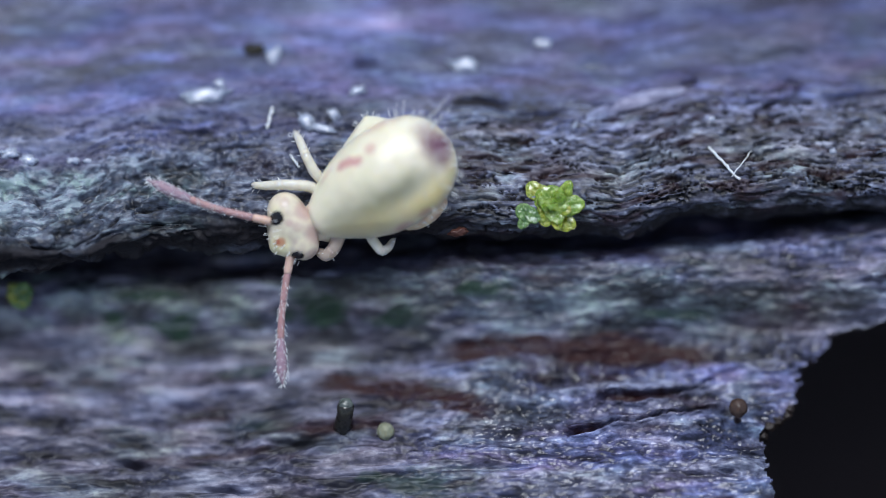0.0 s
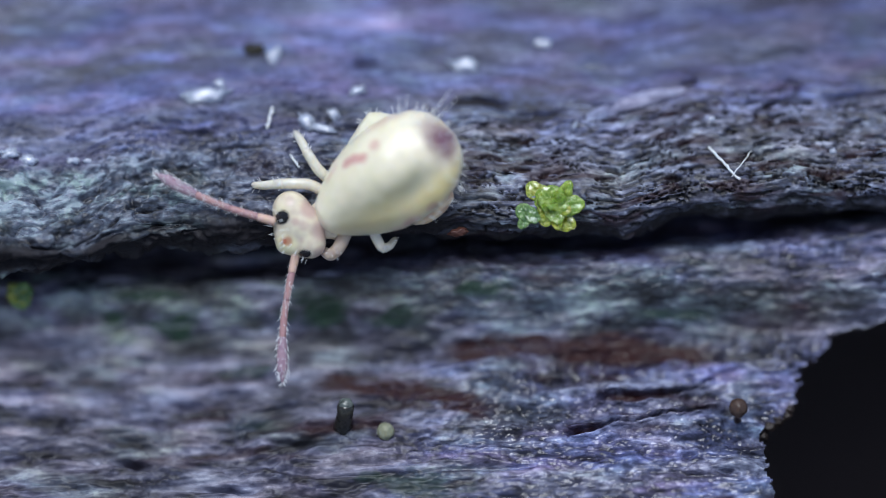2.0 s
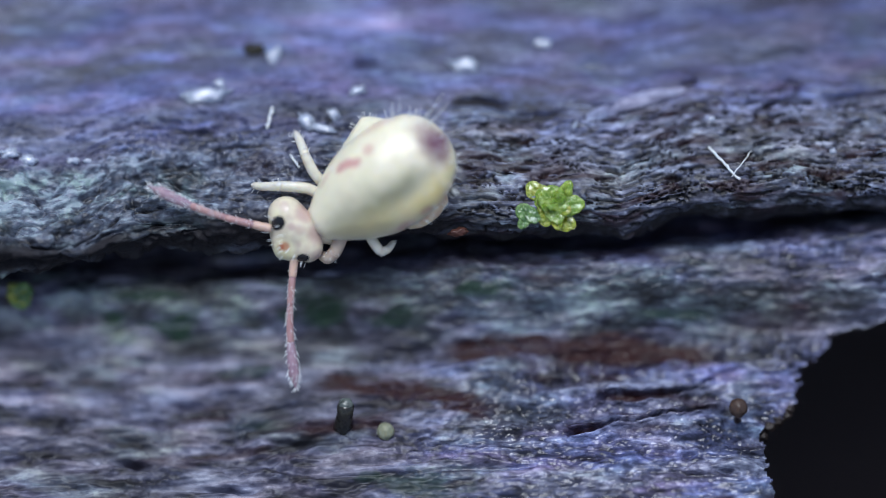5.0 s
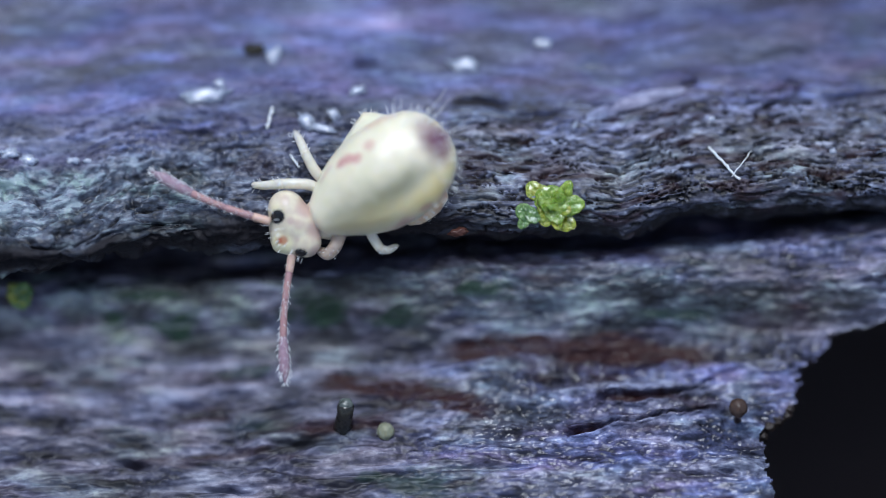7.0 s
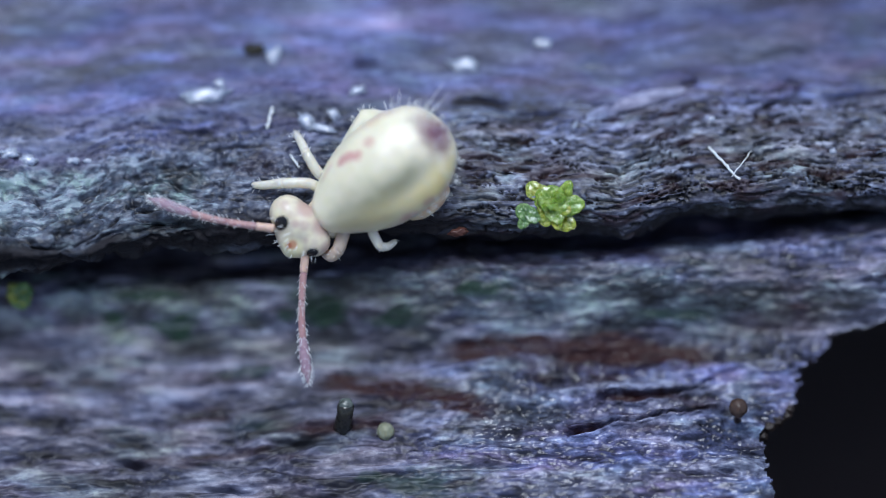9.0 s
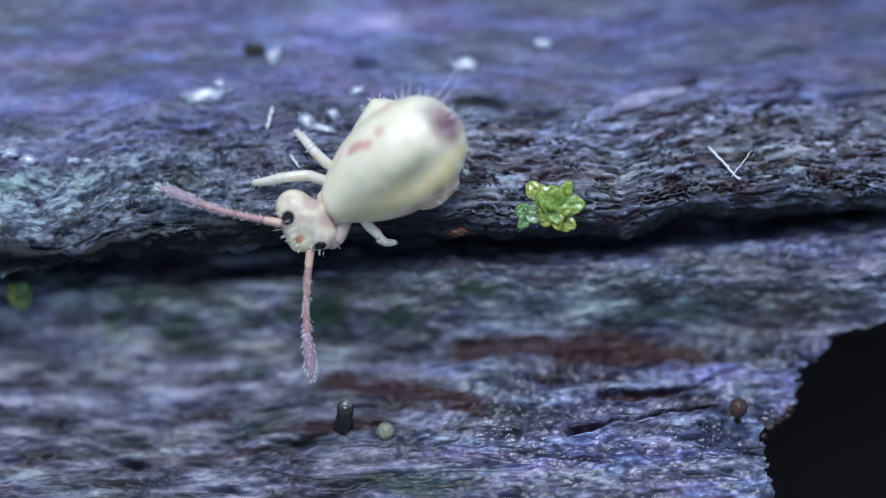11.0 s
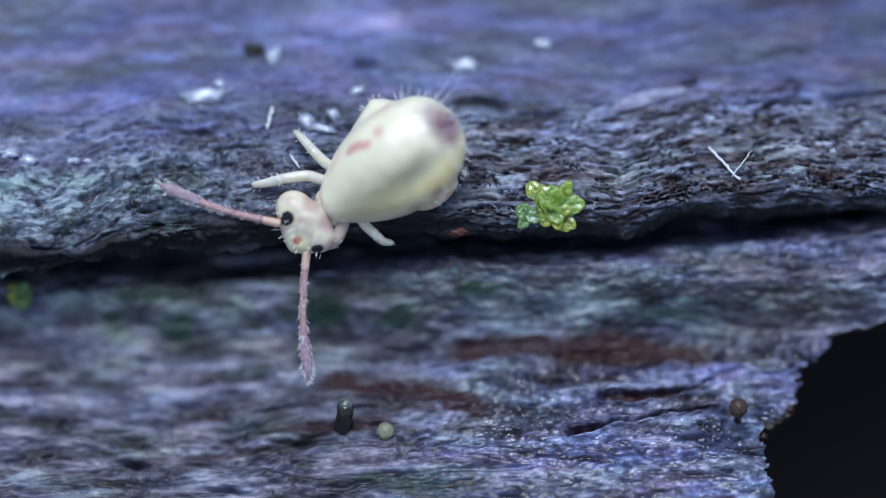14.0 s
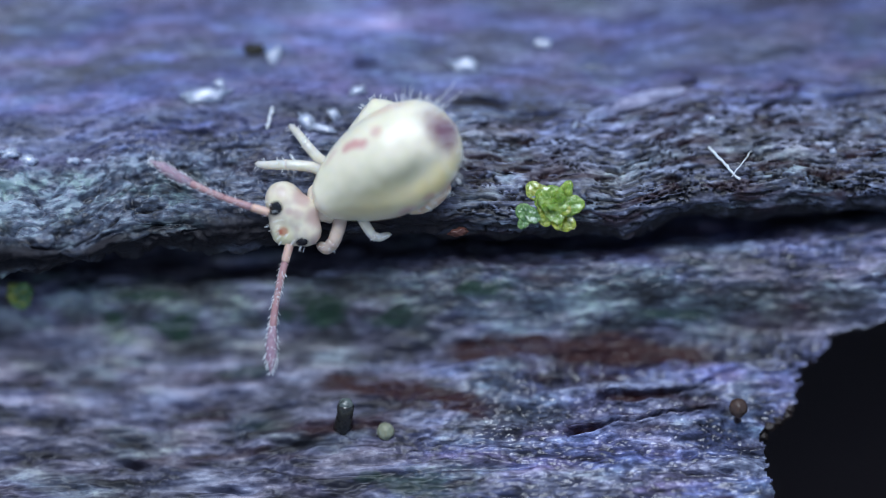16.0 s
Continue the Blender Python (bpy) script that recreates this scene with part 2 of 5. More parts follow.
def top_relief(x, a):
    """Relief of the upper layer at a millimetres behind its lip (below 0: down the front)."""
    wx, wa = x + 0.25 * layers(x * 0.9, a * 1.5, 21, 2), a + 0.05 * layers(x * 0.6, a * 0.9, 22, 2)
    fibre = layers(wx * 1.5, wa * 7.0, 31, 4)
    fine = layers(wx * 5.0, wa * 24, 32, 3)
    swell = layers(x * 0.45, a * 0.9, 33, 3)
    lumps = layers(wx * 2.6, wa * 6.0, 38, 3)
    grains = layers(x * 6.5, a * 8.5, 34, 3)
    crag = np.abs(layers(wx * 1.6, wa * 9.0, 35, 4))
    top_of_band = 0.80 + 0.25 * layers(x * 0.8, a * 0, 39, 3) - 0.06 * step(2.4, 4.0, x)
    band = step(-0.3, 0.5, x) * (1 - step(-0.08, 0.06, a - top_of_band)) * step(-0.62, -0.35, a)   # frayed strip behind the lip
    crust = (1 - step(-2.6, -0.9, x)) * (1 - step(0.45, 1.0, a))                        # granular crust
    slope = step(-0.2, 0.8, x)
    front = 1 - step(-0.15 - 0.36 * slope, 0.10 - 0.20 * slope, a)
    calm = (1 - 0.7 * step(0.6, 1.1, a)) * (1 - 0.7 * band)
    plates, gap = shreds(x, a)
    h = 0.030 * swell + calm * (0.016 * fibre + 0.008 * fine + 0.012 * lumps) - 0.055 * hollows(x, a)
    h = h + band * (0.007 * plates - 0.05 * gap - 0.006 * fibre + 0.006 * layers(x * 12, a * 20, 88, 2) - 0.02)
    h = h - 0.035 * (band + 0.5 * crust) * pock(x, a)
    h = h + crust * (0.022 * grains - 0.040 * cushions(x, a) + 0.060 * layers(x * 2.6, a * 3.6, 36, 3) + 0.006 * layers(x * 16, a * 18, 89, 2))
    h = h + (1 - step(-1.4, 0.0, x)) * (1 - step(1.0, 1.5, a)) * (1 - crust) * (0.018 * grains - 0.05 * (1 - step(0.0, 0.14, crag)))
    h = h + front * (0.07 * layers(wx * 1.0, wa * 4.0, 37, 3) + 0.04 * layers(wx * 2.5, wa * 9.0, 137, 3))
    return h, band, crust, front


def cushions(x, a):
    """Creases between the rounded lumps of the crust, 0 to 1, with shade put into their tone."""
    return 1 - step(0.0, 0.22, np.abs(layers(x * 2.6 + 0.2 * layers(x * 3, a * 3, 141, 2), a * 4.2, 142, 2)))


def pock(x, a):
    """Small pits drawn out along the grain, 0 to 1; the tone darkens them as shade."""
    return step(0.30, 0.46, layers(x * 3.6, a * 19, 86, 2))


def streak(x, y, px, py, half, seed, rough=0.6):
    """A ragged streak along a bent line, 1 in its middle and 0 outside."""
    d = np.abs(y - np.interp(x, px, py)) / half + rough * layers(x * 1.6, y * 6, 400 + seed, 3)
    ends = step(px[0] - 0.15, px[0] + 0.3, x) * (1 - step(px[-1] - 0.3, px[-1] + 0.15, x))
    return (1 - step(0.5, 1.2, d)) * ends


def crisp(x, y):
    """Where the lower layer is wet, crumbly and crackled."""
    return step(-0.8, 0.8, x + 0.5 * layers(x, y * 2, 57, 2)) * (1 - step(-0.85, -0.5, y - 0.2 * step(1.0, 2.6, x)))


def folds(x, y):
    """Long wavy folds along the grain, about -1 to 1."""
    wx, wy = x + 0.25 * layers(x * 0.9, y * 1.5, 41, 2), y + 0.07 * layers(x * 0.7, y * 1.0, 42, 2) - 0.03 * x
    return layers(wx * 1.1, wy * 5.5, 58, 3)


def low_relief(x, y):
    wx, wy = x + 0.25 * layers(x * 0.9, y * 1.5, 41, 2), y + 0.06 * layers(x * 0.6, y * 0.9, 42, 2) - 0.03 * x
    fibre = layers(wx * 1.3, wy * 6.5, 51, 4)
    fine = layers(wx * 5.0, wy * 22, 52, 3)
    swell = layers(x * 0.5, y * 1.1, 53, 3)
    lumps = layers(wx * 2.8, wy * 7.5, 56, 3)
    right = crisp(x, y)
    flat = right * (0.45 + 0.55 * step(-1.95, -1.65, y))    # smoother towards the fore edge
    calm = 1 - 0.7 * right
    crumb = lattice(wx * 6.0, wy * 11.0, 60)
    grit = lattice(x * 17.0, y * 22.0, 64)
    h = LOW_Z + 0.05 * swell + calm * (0.034 * fibre + 0.018 * fine + 0.036 * lumps) + right * 0.040 * folds(x, y) + flat * (0.034 * crumb + 0.004 * grit)
    h = h + 0.022 * (1 - right) * layers(wx * 3.0, wy * 9.0, 65, 3)
    r = along(x)
    for cx, cy, lx, ly, deep in ((-2.83, -1.66, 0.20, 0.035, 0.16), (-1.35, -1.50, 0.30, 0.025, 0.10), (-1.9, -1.95, 0.30, 0.03, 0.10), (-2.4, -1.05, 0.30, 0.035, 0.10), (-0.95, -1.35, 0.25, 0.04, 0.06), (1.90, -1.93, 0.10, 0.022, 0.05), (2.55, -1.80, 0.12, 0.02, 0.06)):
        bent = cy + 0.03 * layers(r * 4, r * 0 + cx, 61, 2)
        h = h - deep * np.exp(-((r - cx) / lx) ** 2 * 1.5 - ((y - bent) / ly) ** 2)
    for row in CRACKS:                                       # open cracks with raised lips
        mid = np.interp(r, row[0], row[1]) + 0.022 * layers(r * 6, r * 0 + row[1][0], 62, 3)
        half = np.interp(r, row[0], row[2]) * (1 + 0.35 * layers(r * 7, r * 0, 63, 2))
        on = step(row[0][0] - 0.06, row[0][0] + 0.02, x) * (1 - step(row[0][-1] - 0.05, row[0][-1] + 0.08, x))
        d = np.abs(y - mid)
        near = on * (1 - step(0.06, 0.14, d))
        h = h * (1 - 0.5 * near) + 0.5 * near * (LOW_Z + 0.05 * swell)
        h = h - on * 0.080 * (1 - step(0.6, 1.1, d / half)) + on * (0.045 + 0.02 * crumb) * np.exp(-((d - half - 0.024) / 0.022) ** 2)
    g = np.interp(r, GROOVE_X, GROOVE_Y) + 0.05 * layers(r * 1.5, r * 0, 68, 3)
    h = h + (0.45 + 0.06 * step(0.3, 3.6, x)) * step(-0.55, 0.0, y)
    h = h - 0.22 * (1 - step(-2.6, 0.9, x))                        # sinks towards -x
    return h - (0.20 + 0.16 * step(-0.5, 0.8, x)) * step(-0.05, 0.45, y - g) + 0.06 * step(-0.9, -2.0, y)


def low_z(x, y):
    return float((low_relief(np.array([x]), np.array([y])) + bend(np.array([x]), np.array([y])))[0])


def top_z(x, y):
    x, y = np.array([x]), np.array([y])
    return float((TOP_Z + top_relief(x, y - edge_y(x))[0] + bend(x, y))[0])


log = tagged(new("rotten_log"), "wet rotten violet-grey log with a split step", "log", kind="structure")

xs = spread(-4.35, 4.35, 0.0125, -60, 60)


def upper_layer():
    back = spread(0.02, 2.75, 0.0125, 0.02, 26)
    back = back[back > 0]
    def front_path(radius, hold):
        """Down the front from the lip, then back under the layer: y, z and the slope, in radians."""
        py, pz, turns = [0.0], [0.0], [0.0]
        for a in np.arange(0, 1.0, 0.0125):
            turn = radians(min(a / radius, 1) * 84 + min(max(a - hold, 0) / 0.38, 1) * 80)
            py.append(py[-1] - math.cos(turn) * 0.0125)
            pz.append(pz[-1] - math.sin(turn) * 0.0125)
            turns.append(turn)
        for q in range(14):
            py.append(py[-1] + 0.09)
            pz.append(pz[-1] - 0.02)
            turns.append(turns[-1])
        return np.array([py, pz, turns])[:, ::-1]
    steep, gentle = front_path(0.24, 0.30), front_path(0.24, 0.34)
    s_front = -np.arange(steep.shape[1])[::-1] * 0.0125
    A = np.concatenate([s_front, back])
    X, AA = np.meshgrid(xs, A, indexing="ij")
    h, band, crust, front = top_relief(X, AA)
    e = edge_y(X)
    lean = step(0.0, 1.2, X)                                 # to the +x side the front slopes more gently
    none = np.zeros((2, len(back)))
    sheet = [np.concatenate([steep[k], (back, *none)[k]])[None, :] * (1 - lean) + np.concatenate([gentle[k], (back, *none)[k]])[None, :] * lean for k in range(3)]
    Yb, Zb, T = sheet
    Yb = Yb + lean * 0.15 * np.clip(Zb, -0.9, 0) * step(-1.25, -0.2, AA)
    Y = e + Yb - np.sin(T) * h
    Z = TOP_Z + Zb + np.cos(T) * h
    Z = Z + bend(X, np.maximum(Y, 0))
    plates, gap = shreds(X, AA)
    far = step(0.6, 1.1, AA)
    long_streaks = layers(X * 0.45, AA * 3.0, 171, 3)
    light = sum(k * streak(X, AA, (x0, (x0 + x1) / 2, x1), (a0, (a0 + a1) / 2, a1), half, 50 + i, 0.4) for i, (x0, x1, a0, a1, half, k) in enumerate((
        (-3.65, -3.15, 1.79, 1.80, 0.07, 1.0), (-3.0, -2.3, 1.62, 1.58, 0.05, 0.8), (-4.0, -3.4, 1.33, 1.37, 0.06, 1.0), (-1.9, -0.4, 1.64, 1.58, 0.07, 0.7), (0.45, 0.8, 1.20, 1.18, 0.04, 0.9), (-1.2, -0.3, 1.86, 1.84, 0.06, 0.7), (1.1, 1.95, 1.70, 1.66, 0.07, 0.8))))
    marks = {
        "dry": step(0.6, 1.1, AA + 0.25 * layers(X * 0.7, AA * 1.5, 77, 2)) * (0.72 + 0.10 * step(1.5, 3.5, X)) + 0.12 * crust * (1 - step(0.45, 0.9, AA)) + 0.22 * band,
        "violet": np.clip(light + step(0.4, 1.0, AA) * (0.70 + 0.9 * layers(X * 0.5, AA * 2.4, 71, 3)), 0, 1),
        "brown": np.clip(band * (0.25 + 0.8 * layers(X * 0.9, AA * 2.5, 78, 3)) + far * 0.5 * step(0.25, 0.6, layers(X * 0.7, AA * 5.0, 178, 2)) + 0.9 * streak(X, AA, (2.55, 2.9, 3.3), (1.45, 1.36, 1.22), 0.05, 7, 0.2) + 0.7 * streak(X, AA, (2.2, 2.5, 2.75), (1.03, 1.0, 0.98), 0.06, 8, 0.2), 0, 1),
        # tone also paints shade on the front and in gaps, pits, creases, hollows
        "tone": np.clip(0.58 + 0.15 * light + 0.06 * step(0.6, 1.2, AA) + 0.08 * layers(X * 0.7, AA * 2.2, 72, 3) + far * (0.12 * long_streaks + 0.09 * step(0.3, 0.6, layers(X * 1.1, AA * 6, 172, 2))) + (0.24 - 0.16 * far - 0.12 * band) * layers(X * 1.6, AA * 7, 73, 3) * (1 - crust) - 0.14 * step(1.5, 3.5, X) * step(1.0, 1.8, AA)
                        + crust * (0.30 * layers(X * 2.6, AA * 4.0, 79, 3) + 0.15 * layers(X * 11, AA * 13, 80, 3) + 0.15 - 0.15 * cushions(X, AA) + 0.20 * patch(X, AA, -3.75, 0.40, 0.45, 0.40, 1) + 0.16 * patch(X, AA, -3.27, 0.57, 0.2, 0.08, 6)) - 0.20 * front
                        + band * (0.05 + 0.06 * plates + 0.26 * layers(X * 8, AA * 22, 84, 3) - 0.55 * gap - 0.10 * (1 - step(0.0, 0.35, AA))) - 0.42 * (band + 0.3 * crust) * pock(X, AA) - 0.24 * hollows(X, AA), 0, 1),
        "algae": np.clip(0.5 * crust + 0.6 * step(0.05, 0.6, layers(X * 1.1, AA * 2.2, 74, 3)), 0, 1),
        "rust": np.clip(band * step(0.18, 0.45, layers(X * 1.6, AA * 7, 75, 3)) + 0.5 * patch(X, AA, -1.75, 0.45, 0.3, 0.12, 3) + 0.8 * patch(X, AA, 0.45, 0.38, 0.7, 0.14, 4, 0.9), 0, 1) * 0.7,
        # shade on the front under the lip, in gaps and hollows, as colour
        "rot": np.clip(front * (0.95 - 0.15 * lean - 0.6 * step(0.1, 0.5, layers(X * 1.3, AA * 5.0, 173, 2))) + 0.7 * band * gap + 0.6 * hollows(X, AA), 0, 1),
    }
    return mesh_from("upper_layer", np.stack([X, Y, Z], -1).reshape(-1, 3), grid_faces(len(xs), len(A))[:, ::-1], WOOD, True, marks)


def lower_layer():
    ys = spread(-2.45, 0.35, 0.0125, -24, 1.6)
    X, Y = np.meshgrid(xs, ys, indexing="ij")
    Z = low_relief(X, Y) + bend(X, Y)
    hx = np.interp(Y, HOLE_Y, HOLE_X) + 0.06 * layers(X * 4, Y * 6, 81, 5, 0.75)
    top = -0.37 + 0.05 * layers(X * 4, Y * 2, 82, 4, 0.7) + 0.10 * np.clip(X - 4.1, 0, 1)
    inside = (X > hx) & (Y < top) & (Y > -3.3) & (X < 5.6)
    rim = np.where((Y < top + 0.3) & (Y > -3.6), np.exp(-np.clip(hx - X, 0, 3) / 0.12), 0)
    Z = Z + 0.05 * rim * layers(X * 5, Y * 5, 83, 3) - 0.03 * rim
    V = np.stack([X, Y, Z], -1).reshape(-1, 3)
    nx, ny = X.shape
    cell = inside[:-1, :-1] | inside[1:, :-1] | inside[:-1, 1:] | inside[1:, 1:]
    F = grid_faces(nx, ny)
    F = F[~cell.reshape(-1)]
    # the broken rim: a short wall turned under the layer
    ids = np.arange(nx * ny).reshape(nx, ny)
    walls = []
    d = cell[1:, :] != cell[:-1, :]
    i, j = np.nonzero(d)
    flip = cell[i, j]
    walls.append(np.where(flip[:, None], np.stack([ids[i + 1, j + 1], ids[i + 1, j]], -1), np.stack([ids[i + 1, j], ids[i + 1, j + 1]], -1)))
    d = cell[:, 1:] != cell[:, :-1]
    i, j = np.nonzero(d)
    flip = cell[i, j]
    walls.append(np.where(flip[:, None], np.stack([ids[i, j + 1], ids[i + 1, j + 1]], -1), np.stack([ids[i + 1, j + 1], ids[i, j + 1]], -1)))
    E = np.concatenate(walls)
    used, inv = np.unique(E, return_inverse=True)
    inv = inv.reshape(E.shape)
    under = V[used] + np.array([-0.05, 0.06, -0.16])
    V2 = np.concatenate([V, under])
    W = np.stack([E[:, 0], E[:, 1], inv[:, 1] + len(V), inv[:, 0] + len(V)], -1)
    F2 = np.concatenate([F, W])
    P = lambda cx, cy, rx, ry, s, r=0.5: patch(X, Y, cx, cy, rx, ry, s, r)
    right = crisp(X, Y)
    left = 1 - step(-1.0, 0.4, X)
    behind = step(-0.75, -0.4, Y)
    fore = 1 - step(-1.75, -1.45, Y)
    S = lambda px, py, half, s, r=0.6: streak(X, Y, px, py, half, s, r)
    rusty = np.clip(1.3 * S((0.0, 0.44, 1.1, 1.73, 2.45), (-0.60, -0.54, -0.60, -0.60, -0.66), 0.12, 20, 0.45) + S((-1.2, -0.23, 0.24, 0.5), (-0.93, -0.97, -1.16, -1.22), 0.12, 21) + 0.8 * S((-1.6, -0.94, -0.3), (-1.30, -1.32, -1.30), 0.10, 22)
                    + 1.2 * S((1.40, 1.75, 2.15), (-1.10, -1.10, -1.06), 0.062, 23, 0.1) + 1.2 * S((1.14, 1.28, 1.48), (-1.48, -1.45, -1.39), 0.05, 24, 0.1) + 0.55 * S((0.9, 1.4, 2.0), (-0.72, -0.78, -0.72), 0.12, 25, 0.8)
                    + 0.5 * step(0.45, 0.8, layers(X * 0.8, Y * 4, 94, 3)) + 0.6 * S((2.6, 3.16, 3.5), (-0.38, -0.36, -0.34), 0.08, 26), 0, 1)
    pale = 0.13 * S((-1.0, -0.74, 0.1, 0.44, 0.65), (-0.74, -0.75, -0.86, -1.06, -1.10), 0.10, 31, 0.4) + 0.20 * S((0.3, 0.6, 0.95), (-0.72, -0.74, -0.72), 0.08, 32, 0.5) + 0.20 * P(2.75, -0.95, 0.6, 0.28, 14, 0.7) + 0.20 * S((1.05, 1.5, 2.03, 2.6), (-1.53, -1.45, -1.34, -1.25), 0.05, 33, 0.4) + 0.16 * S((1.3, 1.8, 2.3), (-0.99, -1.00, -0.95), 0.04, 34, 0.4)
    marks = {
        "dry": 0.15 + 0.4 * left - 0.42 * right + 0.14 * fore * right,
        "violet": np.clip((0.30 + 0.5 * layers(X * 0.6, Y * 1.6, 91, 3)) * (1 - 0.6 * left) + 0.65 * P(2.15, -0.80, 0.6, 0.16, 11) + 0.5 * fore * right * step(0.0, 0.4, layers(X * 0.6, Y * 5, 98, 2)), 0, 1),
        "brown": np.clip(0.7 + 0.3 * left + 0.7 * layers(X * 0.8, Y * 2.4, 96, 3), 0, 1) * (1 - 0.5 * right),
        # tone lifted at the back, -x side, to offset the overhang's shade
        "tone": np.clip(0.60 - 0.07 * right + (0.06 + 0.12 * behind) * (1 - step(-2.2, -0.6, X)) + 0.12 * layers(X * 0.6, Y * 1.8, 97, 3) + left * (0.10 * layers(X * 1.3, Y * 4.2, 87, 3) + 0.36 * layers(X * 1.5, (Y - 0.02 * X) * 7.0, 90, 2)) + (0.25 - 0.05 * right) * layers(X * 1.5 + 0.3 * Y, (Y - 0.03 * X) * 5.0, 92, 4) + 0.16 * P(1.4, -1.78, 1.9, 0.42, 13, 0.7) + 0.06 * P(-3.7, -0.5, 0.9, 0.35, 15, 0.5) + pale + 0.10 * right * folds(X, Y) + right * (0.17 * lattice(X * 13, Y * 19, 74) + 0.12 * lattice(X * 5, Y * 11, 75))
                        - 0.30 * P(1.60, -0.68, 0.6, 0.13, 26) - 0.08 * P(1.0, -0.92, 0.7, 0.14, 27, 0.9) + 0.12 * P(1.9, -1.0, 1.0, 0.28, 29, 0.5) + 0.14 * P(-0.3, -0.22, 0.6, 0.2, 30, 0.5) + 0.10 * P(0.9, -0.3, 0.9, 0.2, 37, 0.5) + 0.06 * step(0.2, 1.2, X) * step(-0.65, -0.4, Y) + 0.2 * rim, 0, 1),
        "algae": np.clip(P(-2.6, -0.15, 1.2, 0.25, 16, 0.8) + P(-0.35, -0.10, 0.8, 0.16, 17) + 0.9 * P(1.4, -0.22, 1.9, 0.28, 18)
                         + 0.8 * P(0.0, -1.85, 0.40, 0.15, 19) + 0.6 * step(0.05, 0.5, layers(X * 0.8, Y * 2.5, 93, 3)), 0, 1),
        "green": np.clip(P(-3.0, -0.29, 0.22, 0.09, 41, 0.6) + P(-2.44, -0.34, 0.28, 0.09, 42, 0.6) + P(-2.7, -0.14, 0.3, 0.06, 47, 0.6) + P(-1.15, -0.26, 0.30, 0.13, 43, 0.6) + P(-0.43, -0.33, 0.22, 0.07, 44, 0.6) + 0.9 * P(0.34, -0.17, 0.22, 0.10, 45, 0.6) + 0.8 * S((1.7, 2.1, 2.5), (-0.32, -0.33, -0.33), 0.045, 46, 0.4)
                         + 0.5 * P(-0.25, -1.95, 0.5, 0.12, 48, 0.8) + 0.6 * P(-1.9, -0.75, 0.3, 0.07, 49, 0.6) + 0.5 * P(-1.6, -1.3, 0.3, 0.06, 51, 0.6), 0, 1),
        "rust": rusty,
        # shade of the groove below the overhang, painted into the colour
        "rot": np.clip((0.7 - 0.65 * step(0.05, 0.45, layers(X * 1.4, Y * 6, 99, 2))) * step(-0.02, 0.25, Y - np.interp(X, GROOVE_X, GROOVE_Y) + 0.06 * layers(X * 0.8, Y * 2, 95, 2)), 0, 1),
    }
    marks = {k: np.concatenate([v.reshape(-1), v.reshape(-1)[used]]) for k, v in marks.items()}
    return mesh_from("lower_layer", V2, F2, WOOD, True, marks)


def hollow():
    """The dark chamber below the broken rim: a deep uneven cup."""
    m, depth = 56, ((-1.32, 1.0), (-1.9, 1.1), (-2.6, 1.15), (-3.3, 1.1), (-4.0, 0.95), (-4.5, 0.6), (-4.8, 0.02))
    V = []
    for z, k in depth:
        for q in range(m):
            w = 2 * math.pi * q / m
            n = k * (1 + 0.05 * noise.noise(Vector((math.cos(w) * 2, math.sin(w) * 2, z * 0.3))))
            V.append((5.2 + 4.0 * n * math.cos(w), -1.7 + 3.0 * n * math.sin(w), z))
    return mesh_from("hollow", V, np.array([(i * m + q, i * m + (q + 1) % m, (i + 1) * m + (q + 1) % m, (i + 1) * m + q) for i in range(len(depth) - 1) for q in range(m)])[:, ::-1], CAVITY)


part("upper_layer", upper_layer(), log, "upper wood layer with a frayed lip and shade painted below")
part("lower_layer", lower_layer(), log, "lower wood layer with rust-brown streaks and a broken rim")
def splinters():
    """Loose fibres lying along the grain on the frayed strip."""
    rs = np.random.RandomState(12)
    V, F, T = [], [], []
    for i in range(260):
        x, a = rs.uniform(0.0, 4.3), rs.uniform(0.0, 0.95) ** 0.8
        length, wide, turn = rs.uniform(0.08, 0.36), rs.uniform(0.004, 0.011), rs.normal(0, 0.10)
        px = x + np.linspace(-0.5, 0.5, 6) * length * math.cos(turn)
        e = edge_y(px)
        pa = a + np.linspace(-0.5, 0.5, 6) * length * math.sin(turn) + rs.normal(0, 0.004, 6)
        pz = TOP_Z + top_relief(px, pa)[0]
        pz = 0.7 * pz + 0.3 * pz.max() + rs.uniform(-0.004, 0.006)
        taper = np.array([0.25, 0.8, 1.0, 1.0, 0.7, 0.15]) * wide
        k, tone = len(V), rs.uniform(0.35, 0.95)
        for q in range(6):
            y = e[q] + pa[q]
            V += [(px[q], y - taper[q], pz[q] - 0.012), (px[q], y, pz[q] + taper[q] * 0.7), (px[q], y + taper[q], pz[q] - 0.012)]
            T += [tone] * 3
        for q in range(5):
            b = k + q * 3
            F += [(b, b + 3, b + 4, b + 1), (b + 1, b + 4, b + 5, b + 2), (b + 2, b + 5, b + 3, b)]
    T = np.array(T)
    return mesh_from("splinters", np.array(V), np.array(F), WOOD, True, {"tone": T, "brown": 0 * T + 0.4, "violet": 0 * T + 0.3, "dry": 0 * T, "rust": (T < 0.45) * 0.7, "rot": 0 * T, "algae": 0 * T + 0.2})


tagged(part("splinters", splinters(), log, "loose frayed wood fibres"), kind="stuff")
part("hollow", hollow(), log, "black hollow under the broken rim")

